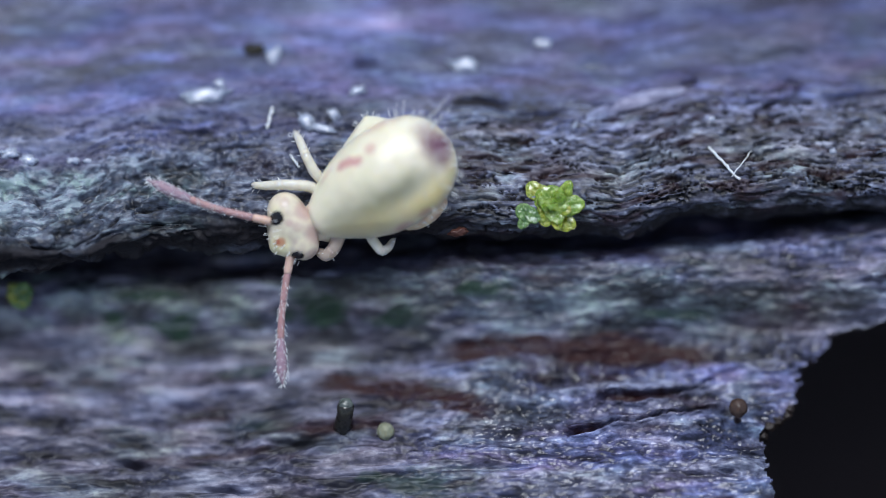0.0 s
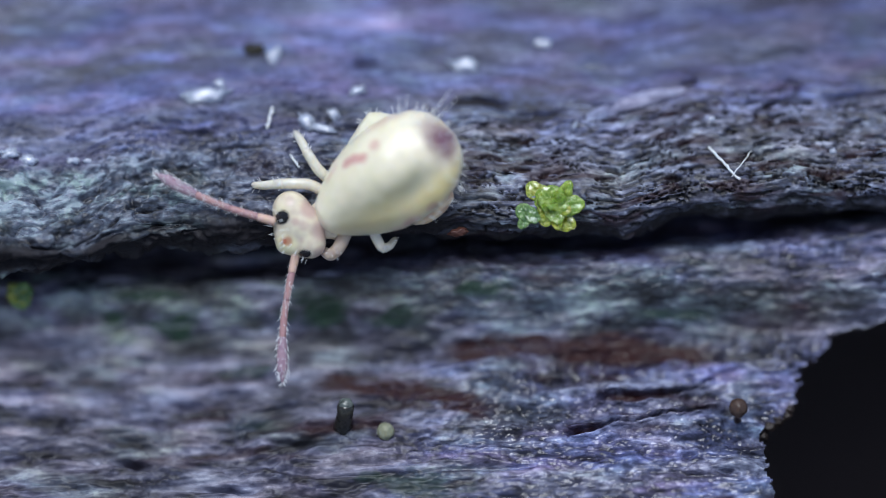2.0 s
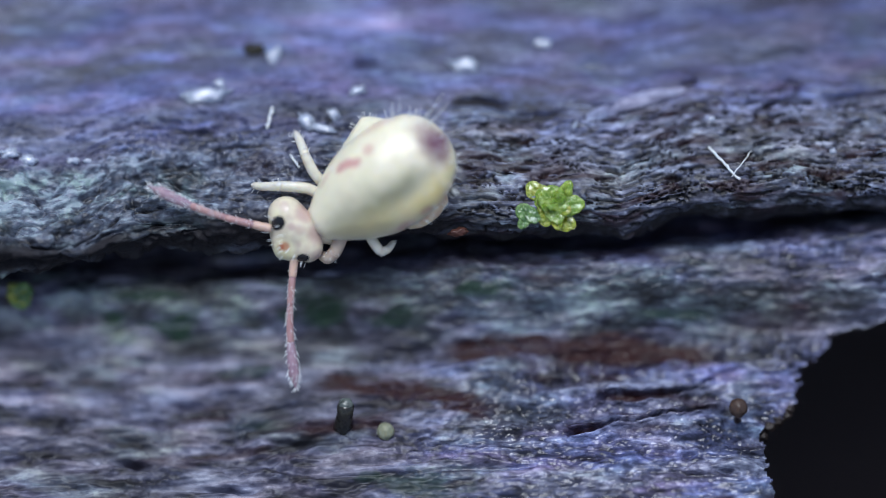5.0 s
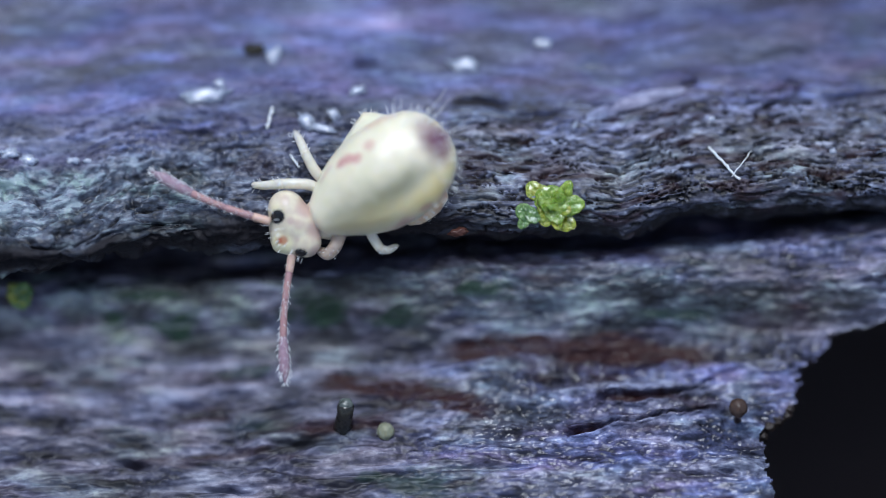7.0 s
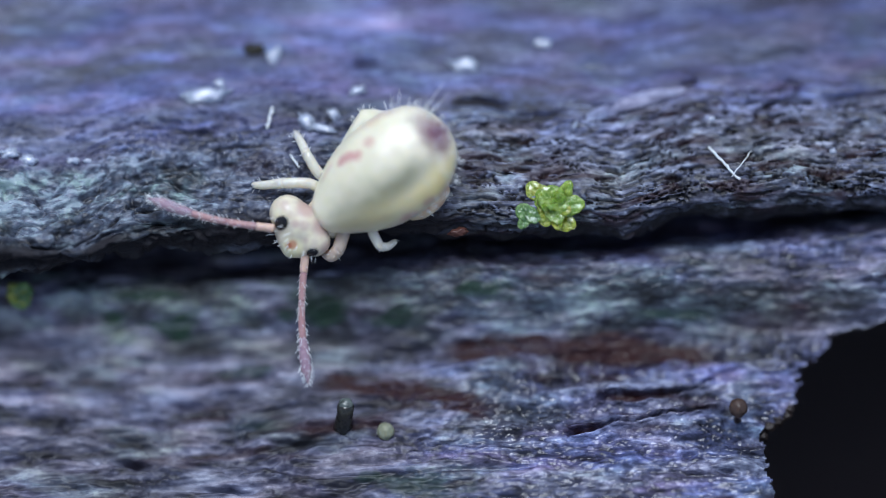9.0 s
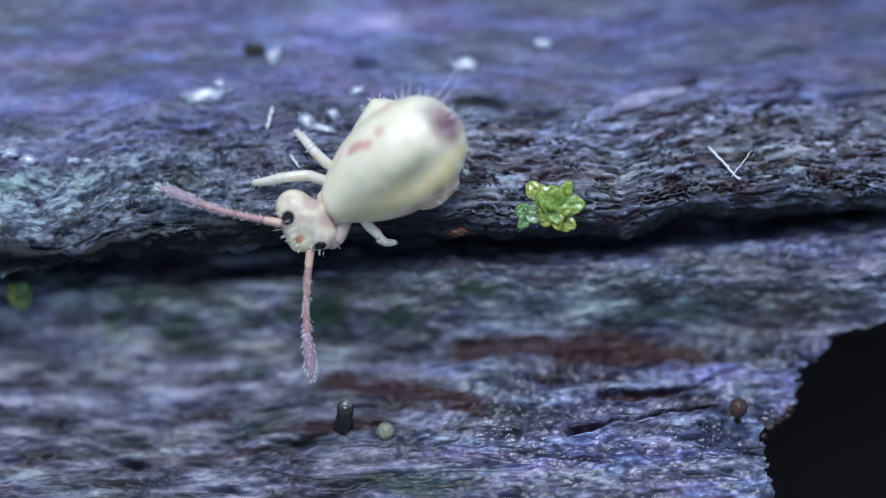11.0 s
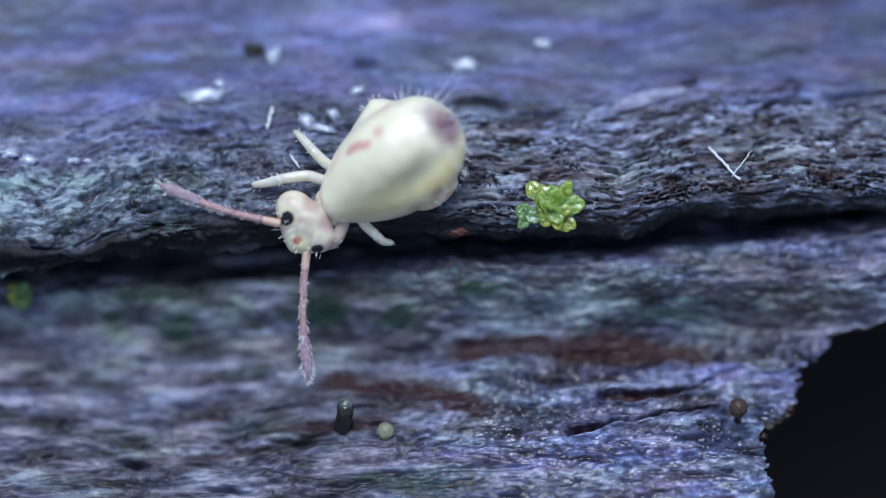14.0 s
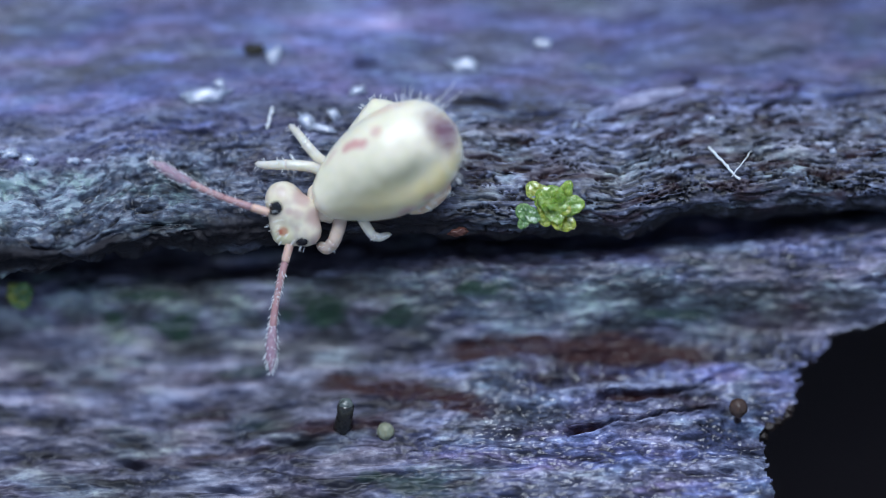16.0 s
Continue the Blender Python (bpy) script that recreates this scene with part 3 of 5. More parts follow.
ground_bm = bmesh.new()
bmesh.ops.create_grid(ground_bm, x_segments=40, y_segments=40, size=200)
for v in ground_bm.verts:
    v.co.z = -0.035 + (0.3 * noise.noise(v.co * 0.03) if v.co.length > 12 else 0)
ground_me = bpy.data.meshes.new("ground")
ground_bm.to_mesh(ground_me)
ground_bm.free()
ground_me.materials.append(SOIL)
tagged(new("ground", ground_me), "dark brown leaf mould under the log", "ground", kind="structure")

# ---- springtail ----
SKIN = soft_material("cream_cuticle", (0.78, 0.71, 0.56), 0.5, 0.2, 0.40, (0.70, 0.65, 0.47), 4, (
    ("dorsal", (0.25, 0.245, 0.16)), ("gold", (0.84, 0.70, 0.33)), ("peach", (0.66, 0.36, 0.25)), ("pink", (0.50, 0.18, 0.19)), ("plum", (0.15, 0.05, 0.09))), 0.004, 1.0, 0.0, 0.40)
HEAD_SKIN = soft_material("pale_head_cuticle", (0.72, 0.65, 0.49), 0.25, 0.08, 0.34, (0.58, 0.49, 0.39), 11, (
    ("pink", (0.50, 0.35, 0.31)), ("gold", (0.80, 0.74, 0.46)), ("rusty", (0.42, 0.13, 0.07))), 0.010, 0.35, 0.0, 0.25)
LIMB = soft_material("pale_limb_cuticle", (0.84, 0.77, 0.63), 0.6, 0.2, 0.24, (0.76, 0.66, 0.53), 14, (), 0.008, 0.5, 0.18)
LIMB_DUSKY = soft_material("dusky_limb_cuticle", (0.60, 0.48, 0.39), 0.5, 0.15, 0.3, (0.52, 0.40, 0.34), 14, (), 0.008, 0.3, 0.15)
JOINT = soft_material("beige_antenna_base", (0.58, 0.41, 0.31), 0.4, 0.1, 0.35, (0.58, 0.38, 0.33), 22)
ROSE = soft_material("rose_antenna_cuticle", (0.43, 0.26, 0.25), 0.3, 0.08, 0.4, (0.35, 0.19, 0.21), 22)
TIP = soft_material("violet_antenna_tip", (0.36, 0.25, 0.30), 0.3, 0.08, 0.4, (0.28, 0.18, 0.24), 30)
BRISTLE = Mat("clear_bristle").done(Base_Color=(0.86, 0.88, 0.90), Roughness=0.25)
EYE_BLACK = plain_material("black_eye", (0.006, 0.006, 0.010), 0.25, 60, 0.5, 0.004)


def mm(x, y, z, turn=0.0):
    """A pose in millimetres with a turn about the line of sight."""
    return pose(x * MM, y * MM, z * MM, 0, 0, turn)


def on_view(x, y, z, turn=0.0):
    return VIEW @ mm(x, y, z, turn)


def bristle(base, way, length, radius=0.0040, droop=0.0):
    b, w = Vector(base), Vector(way).normalized()
    tip = b + w * length
    midp = b + w * length * 0.55 + Vector((0, 0, droop))
    return tube([b - w * 0.01, midp, tip], [radius, radius * 0.7, radius * 0.15], 4)


springtail = tagged(new("springtail"), "pale cream globular springtail with a plum tail spot", "springtail")

AXIS = Vector((0.85, 0.52, 0.06)).normalized()
SIDE = Vector((0.52, -0.85, 0.0)).normalized()
BACK = SIDE.cross(AXIS).normalized() * (1 if SIDE.cross(AXIS).z > 0 else -1)
NECK = Vector((-0.655, -0.450, 0.12))


def abdomen_point(s, w, out=1.0):
    """A point of the abdomen: s along it, w round it from the back (0), in the springtail's space."""
    S_ = (0.0, 0.06, 0.2, 0.4, 0.6, 0.82, 1.05, 1.25, 1.38, 1.445, 1.47)
    R_ = (0.02, 0.165, 0.275, 0.395, 0.47, 0.50, 0.485, 0.41, 0.295, 0.16, 0.01)
    r = float(np.interp(s, S_, R_))
    return NECK + AXIS * s + (SIDE * math.sin(w) * r + BACK * (math.cos(w) * r * 0.78 - 0.02)) * out


def abdomen():
    n, m = 120, 96
    S_ = np.array([0.0, 0.06, 0.2, 0.4, 0.6, 0.82, 1.05, 1.25, 1.38, 1.445, 1.47])
    R_ = np.array([0.02, 0.165, 0.275, 0.395, 0.47, 0.50, 0.485, 0.41, 0.295, 0.16, 0.01])
    th = np.linspace(0, np.pi, n)
    s = 0.735 - 0.735 * np.cos(th)
    r = np.interp(s, S_, R_)
    for _ in range(6):
        r[1:-1] = (r[:-2] + 2 * r[1:-1] + r[2:]) / 4
    w = np.linspace(0, 2 * np.pi, m, endpoint=False)
    W, I = np.meshgrid(w, np.arange(n), indexing="ij")
    Sg, Rg = s[I], r[I]
    dent = 1 + 0.02 * np.sin(W * 3 + Sg * 4) + 0.012 * layers(Sg * 4, np.sin(W) * 3, 101, 2)
    x = Rg * np.sin(W) * dent * np.where(np.sin(W) > 0, 0.94, 1.0)
    z = Rg * np.cos(W) * 0.78 * dent - 0.02
    Vv = np.array(NECK) + Sg[..., None] * np.array(AXIS) + x[..., None] * np.array(SIDE) + z[..., None] * np.array(BACK)
    q = lambda cs, cw, rs, rw, soft=0.7: (1 - step(soft, 1.2, np.hypot((Sg - cs) / rs, (np.angle(np.exp(1j * (W - cw)))) / rw) + 0.12 * layers(Sg * 7, np.sin(W) * 3, 111, 2)))
    marks = {
        "plum": np.clip(q(1.38, -0.10, 0.21, 0.95, 0.1), 0, 1),
        "pink": np.clip(0.75 * np.maximum(np.maximum(q(0.53, -0.82, 0.06, 0.12), q(0.60, -0.74, 0.06, 0.12)), q(0.67, -0.62, 0.06, 0.10)) + 0.5 * q(0.83, -0.68, 0.06, 0.12) + 0.5 * q(0.72, 1.25, 0.10, 0.16)
                        + 0.5 * q(0.95, 1.15, 0.07, 0.12) + 0.2 * q(1.0, -1.15, 0.2, 0.2, 0.2) + 0.3 * q(0.35, -1.1, 0.1, 0.1), 0, 1),
        "dorsal": np.clip(0.95 * q(0.86, 0.36, 0.46, 0.42, 0.0) + 0.72 * q(0.38, 0.55, 0.42, 1.0, 0.0), 0, 1),
        "peach": np.clip(0.55 * q(1.12, 1.45, 0.28, 0.38, 0.0) + 0.45 * q(0.62, 1.45, 0.14, 0.3, 0.0) + 0.3 * q(1.0, -1.3, 0.3, 0.3, 0.0), 0, 1),
        "gold": np.clip(1.0 * q(1.10, 0.92, 0.45, 0.50, 0.0) + 0.55 * q(0.5, 0.8, 0.5, 0.6, 0.0), 0, 1),
    }
    V = Vv.reshape(-1, 3)
    return mesh_from("abdomen", V, grid_faces(m, n, True), SKIN, True, marks)


part("abdomen", abdomen(), springtail, "swollen cream abdomen with a plum spot and pink marks")


def blob(name, centre, radii, axes, material, bumpy=0.03, seed=0, sub=4, marks=None, peak=0.0):
    """A rounded lump along three axes."""
    bm = bmesh.new()
    bmesh.ops.create_icosphere(bm, subdivisions=sub, radius=1)
    co = np.array([v.co for v in bm.verts])
    faces = [tuple(v.index for v in f.verts) for f in bm.faces]
    bm.free()
    n = 1 + bumpy * np.array([noise.noise(Vector(c) * 2.2 + Vector((seed, 0, 0))) for c in co])
    c = co * n[:, None]
    c[:, 1] *= 1 - peak * np.abs(c[:, 0])
    A = [np.array(Vector(a).normalized()) for a in axes]
    V = np.array(centre) + sum(c[:, k:k + 1] * radii[k] * A[k] for k in range(3))
    return mesh_from(name, V, np.array(faces), material, True, marks(V, co) if marks else None)


flat_axes = ((1, 0, 0), (0, 1, 0), (0, 0, 1))
# raised hind knees beside the abdomen
part("hind_leg", blob("hind_leg", (-0.105, 0.355, 0.08), (0.30, 0.20, 0.16), ((0.88, 0.40, 0), (-0.32, 0.88, 0), (0, 0, 1)), SKIN, 0.05, 4, peak=0.6), springtail)
part("hind_leg", blob("hind_leg", (0.365, -0.315, 0.05), (0.24, 0.12, 0.13), ((0.80, 0.60, 0), (-0.6, 0.8, 0), (0, 0, 1)), SKIN, 0.06, 9, marks=lambda V, co: {"peach": np.clip(0.55 + 0.25 * np.sin(co[:, 0] * 6) * np.sin(co[:, 1] * 5), 0, 0.8), "gold": 0 * co[:, 0] + 0.4}), springtail)


part("thorax", blob("thorax", (-0.58, -0.41, 0.01), (0.14, 0.19, 0.10), (tuple(AXIS), tuple(SIDE), (0, 0, 1)), HEAD_SKIN, 0.10, 2, marks=lambda V, co: {"pink": np.clip(0.0 - 0.2 * co[:, 0] + 0.15 * np.sin(co[:, 1] * 5), 0, 1)}), springtail, "pinkish thorax behind the head")


def abdomen_bristles():
    rng = random.Random(4)
    out = []
    for i in range(95):
        s = 1.0 + 0.45 * rng.random() ** 0.6
        w = rng.triangular(-2.0, 2.0, -1.0)
        p = abdomen_point(s, w)
        centre = NECK + AXIS * min(s, 1.05)
        way = (p - centre).normalized() + AXIS * 0.25 + Vector((rng.uniform(-0.2, 0.2), rng.uniform(-0.1, 0.3), rng.uniform(-0.2, 0.2)))
        out.append(bristle(p, way, rng.uniform(0.04, 0.095), 0.0030))
    for i in range(5):                                       # long sensory hairs at the tail
        p = abdomen_point(rng.uniform(1.25, 1.44), rng.uniform(-1.2, 1.0))
        way = AXIS + Vector((rng.uniform(-0.5, 0.3), rng.uniform(-0.5, 0.6), rng.uniform(-0.2, 0.2)))
        out.append(bristle(p, way, rng.uniform(0.12, 0.2), 0.003))
    for sp, w, way, length in ((1.36, -0.9, (0.62, 0.78, 0.05), 0.42), (1.38, -0.7, (0.70, 0.70, 0.0), 0.36), (1.42, -0.2, (0.95, 0.30, 0.0), 0.30), (1.42, 0.3, (0.97, 0.15, 0.05), 0.26),
                              (1.15, -1.2, (0.05, 1.0, 0.1), 0.20), (1.20, -1.15, (0.15, 1.0, 0.0), 0.22)):
        out.append(bristle(abdomen_point(sp, w), way, length * 0.85, 0.0036))
    for i in range(60):                                      # short ones on the flanks and knees
        if i % 2:
            a = rng.uniform(0.3, 2.9)
            d = Vector((math.cos(a), math.sin(a), rng.uniform(-0.2, 0.5)))
            out.append(bristle(Vector((-0.125, 0.41, 0.06)) + Vector((d.x * 0.15, d.y * 0.155 * (1 - 0.3 * abs(d.x)), d.z * 0.1)), d, rng.uniform(0.02, 0.045), 0.0022))
        else:
            sp, w = rng.uniform(0.75, 1.42), rng.uniform(1.1, 1.9)
            p = abdomen_point(sp, w)
            out.append(bristle(p, (p - (NECK + AXIS * sp)).normalized() + AXIS * rng.uniform(0.2, 0.9), rng.uniform(0.03, 0.08), 0.0030))
    v, f = joined(out)
    return mesh_from("bristles", v, f, BRISTLE)


tagged(part("bristles", abdomen_bristles(), springtail, "fine clear bristles"), kind="stuff")

# head: origin between the eyes; sideways along the eyes, forward away from the body
H_SIDE, H_FWD, H_UP = Vector((0.495, -0.869, 0.0)), Vector((-0.869, -0.495, 0.0)), Vector((0, 0, 1))


LOBES = ((-0.215, -0.115, -0.02, 0.160), (0.150, -0.105, -0.02, 0.130), (-0.04, -0.12, 0.0, 0.145), (0.02, 0.050, -0.05, 0.105), (-0.13, -0.02, -0.04, 0.085), (0.11, -0.02, -0.04, 0.08), (0.00, -0.20, -0.03, 0.115), (-0.08, 0.035, -0.06, 0.085), (0.09, 0.03, -0.06, 0.075), (0.035, 0.115, -0.07, 0.055))    # sideways, forward, up, radius


def head_field(s, f, u):
    """Above 0 inside the head."""
    total = -1.0
    for a, b, c, rad in LOBES:
        total = total + np.exp(-3.4 * (np.sqrt((s - a) ** 2 + (f - b) ** 2 + (u - c) ** 2) / rad - 1))
    return total


def head_mesh():
    n, m = 72, 88
    th, ph = np.meshgrid(np.linspace(0.001, np.pi - 0.001, n), np.linspace(0, 2 * np.pi, m, endpoint=False), indexing="ij")
    a, b, c = np.sin(th) * np.cos(ph), np.sin(th) * np.sin(ph), np.cos(th)
    lo, hi = np.zeros_like(a), np.full_like(a, 0.8)
    for _ in range(30):
        k = (lo + hi) / 2
        inside = head_field(-0.03 + a * k, -0.06 + b * k, -0.02 + c * k) > 0
        lo, hi = np.where(inside, k, lo), np.where(inside, hi, k)
    side, fwd, up = -0.03 + a * lo, -0.06 + b * lo, -0.02 + c * lo
    V = side[..., None] * np.array(H_SIDE) + fwd[..., None] * np.array(H_FWD) + up[..., None] * np.array(H_UP)
    d = lambda s0, f0, r: 1 - step(0.4, 1.1, np.hypot((side - s0), (fwd - f0)) / r)
    upm = np.clip(c * 3, 0, 1)
    marks = {
        "rusty": 0.8 * d(0.02, 0.060, 0.055) * upm + 0.4 * d(0.0, 0.10, 0.04) * upm,
        "pink": np.clip(0.9 * d(-0.12, -0.26, 0.11) + 0.9 * d(0.10, -0.25, 0.12) + 0.7 * d(-0.09, -0.09, 0.045) + 0.5 * d(0.08, -0.05, 0.035) + 0.7 * d(0.27, -0.13, 0.08) + 0.5 * d(-0.02, -0.14, 0.06) + 0.35 * d(-0.28, -0.14, 0.06), 0, 1),
        "gold": np.clip(0.9 * d(0.05, 0.09, 0.12) + 0.4 * d(-0.22, -0.02, 0.1), 0, 1),
    }
    V = np.transpose(V, (1, 0, 2)).reshape(-1, 3)
    return mesh_from("head", V, grid_faces(m, n, True)[:, ::-1], HEAD_SKIN, True, {k: v.T for k, v in marks.items()})


head = part("head", head_mesh(), springtail, "pale cream head with pink shading and a rusty forehead spot")


def head_place(s, f, u):
    return H_SIDE * s + H_FWD * f + H_UP * u


def head_top(s, f):
    """Height of the head's upper side there."""
    lo, hi = -0.03, 0.4
    for _ in range(24):
        k = (lo + hi) / 2
        lo, hi = (k, hi) if head_field(s, f, k) > 0 else (lo, k)
    return lo


def eye(s, size):
    """A flat eye patch lying on the side of the head."""
    f = -0.008
    u, e = head_top(s, f), 0.004
    out = Vector([head_field(s - dx, f - dy, u - dz) - head_field(s + dx, f + dy, u + dz) for dx, dy, dz in ((e, 0, 0), (0, e, 0), (0, 0, e))]).normalized()
    out = H_SIDE * out.x + H_FWD * out.y + H_UP * out.z
    across = H_FWD - out * H_FWD.dot(out)
    return blob("eye", head_place(s, f, u) - out * 0.006, (0.058 * size, 0.076 * size, 0.022), (tuple(across.cross(out)), tuple(across), tuple(out)), EYE_BLACK, 0.10, s * 9, 4)


part("eye", eye(-0.186, 1.06), head, "glossy black eye patch")
part("eye", eye(0.200, 0.82), head, "glossy black eye patch")


def muzzle():
    return blob("muzzle", head_place(0.01, 0.10, -0.13), (0.11, 0.075, 0.12), (tuple(H_SIDE), tuple(H_FWD), (0, 0, 1)), HEAD_SKIN, 0.08, 3, 3)


part("muzzle", muzzle(), head, "yellowish muzzle")


def head_bristles():
    rng = random.Random(8)
    out = []
    for i in range(22):
        s, f = rng.uniform(-0.28, 0.28), rng.uniform(-0.02, 0.16)
        p = head_place(s * (1 - 2 * f), f * (1 - abs(s)), head_top(s * (1 - 2 * f), f * (1 - abs(s))))
        way = H_FWD * rng.uniform(0.5, 1.0) + H_SIDE * s * 2.5 + H_UP * rng.uniform(0.2, 0.8)
        out.append(bristle(p, way, rng.uniform(0.04, 0.08), 0.0045))
    v, f = joined(out)
    return mesh_from("head_bristles", v, f, BRISTLE)


tagged(part("head_bristles", head_bristles(), head, "short clear head bristles"), kind="stuff")


def antenna(flip):
    """Four segments along +x from the origin, 1.15 long."""
    def bow(x):
        return flip * (0.055 * math.sin(x / 1.15 * math.pi) - 0.03 * x * (1.15 - x))
    cuts = ((-0.03, 0.14, 0.040, 0.036, JOINT), (0.13, 0.40, 0.033, 0.031, ROSE), (0.385, 0.74, 0.029, 0.034, ROSE), (0.72, 1.15, 0.036, 0.008, TIP))
    first = None
    rng = random.Random(11 + flip)
    for k, (x0, x1, r0, r1, mat) in enumerate(cuts):
        pts, rad = [], []
        steps = 14
        for q in range(steps + 1):
            u = q / steps
            x = x0 + (x1 - x0) * u
            pts.append((x, bow(x), 0.0))
            r = r0 + (r1 - r0) * u
            if k == 3:
                r = 0.036 * (1 + 0.40 * math.sin(u * 3.0)) * (1 - max(0, u - 0.72) / 0.28 * 0.88) * (1 + 0.05 * math.cos(u * 60))
            if q in (0, steps):
                r *= 0.75
            rad.append(r)
        v, f = tube(pts, rad, 12)
        spikes = []
        count = (3, 30, 66, 150)[k]
        for i in range(count):
            u = rng.random()
            x = x0 + (x1 - x0) * u
            w = rng.uniform(0, 2 * math.pi)
            rr = rad[int(u * steps)]
            d = Vector((1.1, math.cos(w), math.sin(w)))
            spikes.append(bristle((x, bow(x) + math.cos(w) * rr * 0.9, math.sin(w) * rr * 0.9), d, rng.uniform(0.025, (0.05, 0.05, 0.06, 0.06)[k]), 0.0025))
        sv, sf = joined(spikes)
        me = mesh_from("antenna_segment", *joined([(v, f), (sv, sf)]), mat)
        me.materials.append(BRISTLE)
        idx = np.zeros(len(me.polygons), dtype=np.int32)
        idx[len(f):] = 1
        me.polygons.foreach_set("material_index", idx)
        if first is None:
            first = part("antenna", me, springtail, "bristly rose and violet antenna")
        else:
            part("antenna_segment", me, first)
    return first


antenna_a = antenna(1)
antenna_b = antenna(-1)


thigh_shin = {}


def leg(points, radii, cut, material, label="pale translucent leg"):
    """A leg along +x from the hip at the origin: thigh, and shin under it."""
    def run(pts, rad, end):
        fine, fr = [], []
        for i in range(len(pts) - 1):
            for q in range(6):
                u = q / 6
                fine.append(Vector(pts[i]).lerp(Vector(pts[i + 1]), u))
                fr.append(rad[i] + (rad[i + 1] - rad[i]) * u)
        fine.append(Vector(pts[-1]))
        fr.append(rad[-1])
        for _ in range(3):
            fine = [fine[0]] + [(fine[i - 1] + fine[i] * 2 + fine[i + 1]) / 4 for i in range(1, len(fine) - 1)] + [fine[-1]]
        if end:
            fr[-1] *= 0.45
            fr[-2] *= 0.85
        return tube(fine, fr, 14)
    rng = random.Random(len(points) * 31 + cut)
    thigh = part("leg", mesh_from("leg", *run(points[:cut + 1] + [tuple(Vector(points[cut]).lerp(Vector(points[cut + 1]), 0.3))], list(radii[:cut + 1]) + [radii[cut] * 0.55], False), material), springtail, label)
    pieces = [run(points[cut:], radii[cut:], True)]
    nf = len(pieces[0][1])
    for i in range(22):
        q = rng.uniform(cut, len(points) - 1.01)
        k, u = int(q), q - int(q)
        p = Vector(points[k]).lerp(Vector(points[k + 1]), u)
        w = rng.uniform(0, 2 * math.pi)
        pieces.append(bristle(p + Vector((0, math.cos(w), math.sin(w))) * radii[k] * 0.8, (0.6, math.cos(w), math.sin(w)), rng.uniform(0.03, 0.055), 0.0035))
    me = mesh_from("shin", *joined(pieces), material)
    me.materials.append(BRISTLE)
    idx = np.zeros(len(me.polygons), dtype=np.int32)
    idx[nf:] = 1
    me.polygons.foreach_set("material_index", idx)
    thigh_shin[thigh] = part("shin", me, thigh)
    return thigh


leg_a = leg([(-0.22, 0.10, 0.0), (0, 0.025, -0.02), (0.13, -0.035, 0.02), (0.36, -0.025, 0.02), (0.56, 0.005, -0.06), (0.65, 0.0, -0.12)], [0.05, 0.05, 0.05, 0.048, 0.040, 0.028], 3, LIMB)
leg_b = leg([(-0.2, 0.0, 0.05), (0, 0.0, 0.0), (0.14, 0.03, 0.06), (0.30, 0.02, 0.06), (0.45, 0.0, -0.10), (0.55, 0.0, -0.27)], [0.05, 0.05, 0.05, 0.045, 0.04, 0.028], 3, LIMB)
leg_c = leg([(-0.10, 0.16, 0.05), (0.12, -0.05, 0.05), (0.265, -0.115, 0.06), (0.31, -0.06, 0.02), (0.31, 0.04, -0.06)], [0.050, 0.048, 0.044, 0.038, 0.028], 2, LIMB)
leg_d = leg([(-0.16, 0.0, 0.0), (0.08, 0.04, 0.04), (0.21, 0.045, 0.04), (0.30, 0.01, -0.01), (0.285, -0.085, -0.07)], [0.062, 0.062, 0.060, 0.056, 0.040], 2, LIMB_DUSKY, "dusky beige leg half hidden by the head")

# ---- moss sprig on the lip ----
LEAF = soft_material("moss_leaf", (0.17, 0.32, 0.025), 0.7, 0.14, 0.18, (0.36, 0.50, 0.08), 13, (), 0.024, 1.0, 0.3)
LEAF_YELLOW = soft_material("moss_leaf_yellow", (0.25, 0.35, 0.022), 0.7, 0.14, 0.18, (0.42, 0.44, 0.045), 13, (), 0.024, 1.0, 0.3)
LEAF_DARK = soft_material("moss_leaf_dark", (0.06, 0.15, 0.035), 0.3, 0.10, 0.16, (0.20, 0.34, 0.10), 15, (), 0.016, 1.0, 0.2)


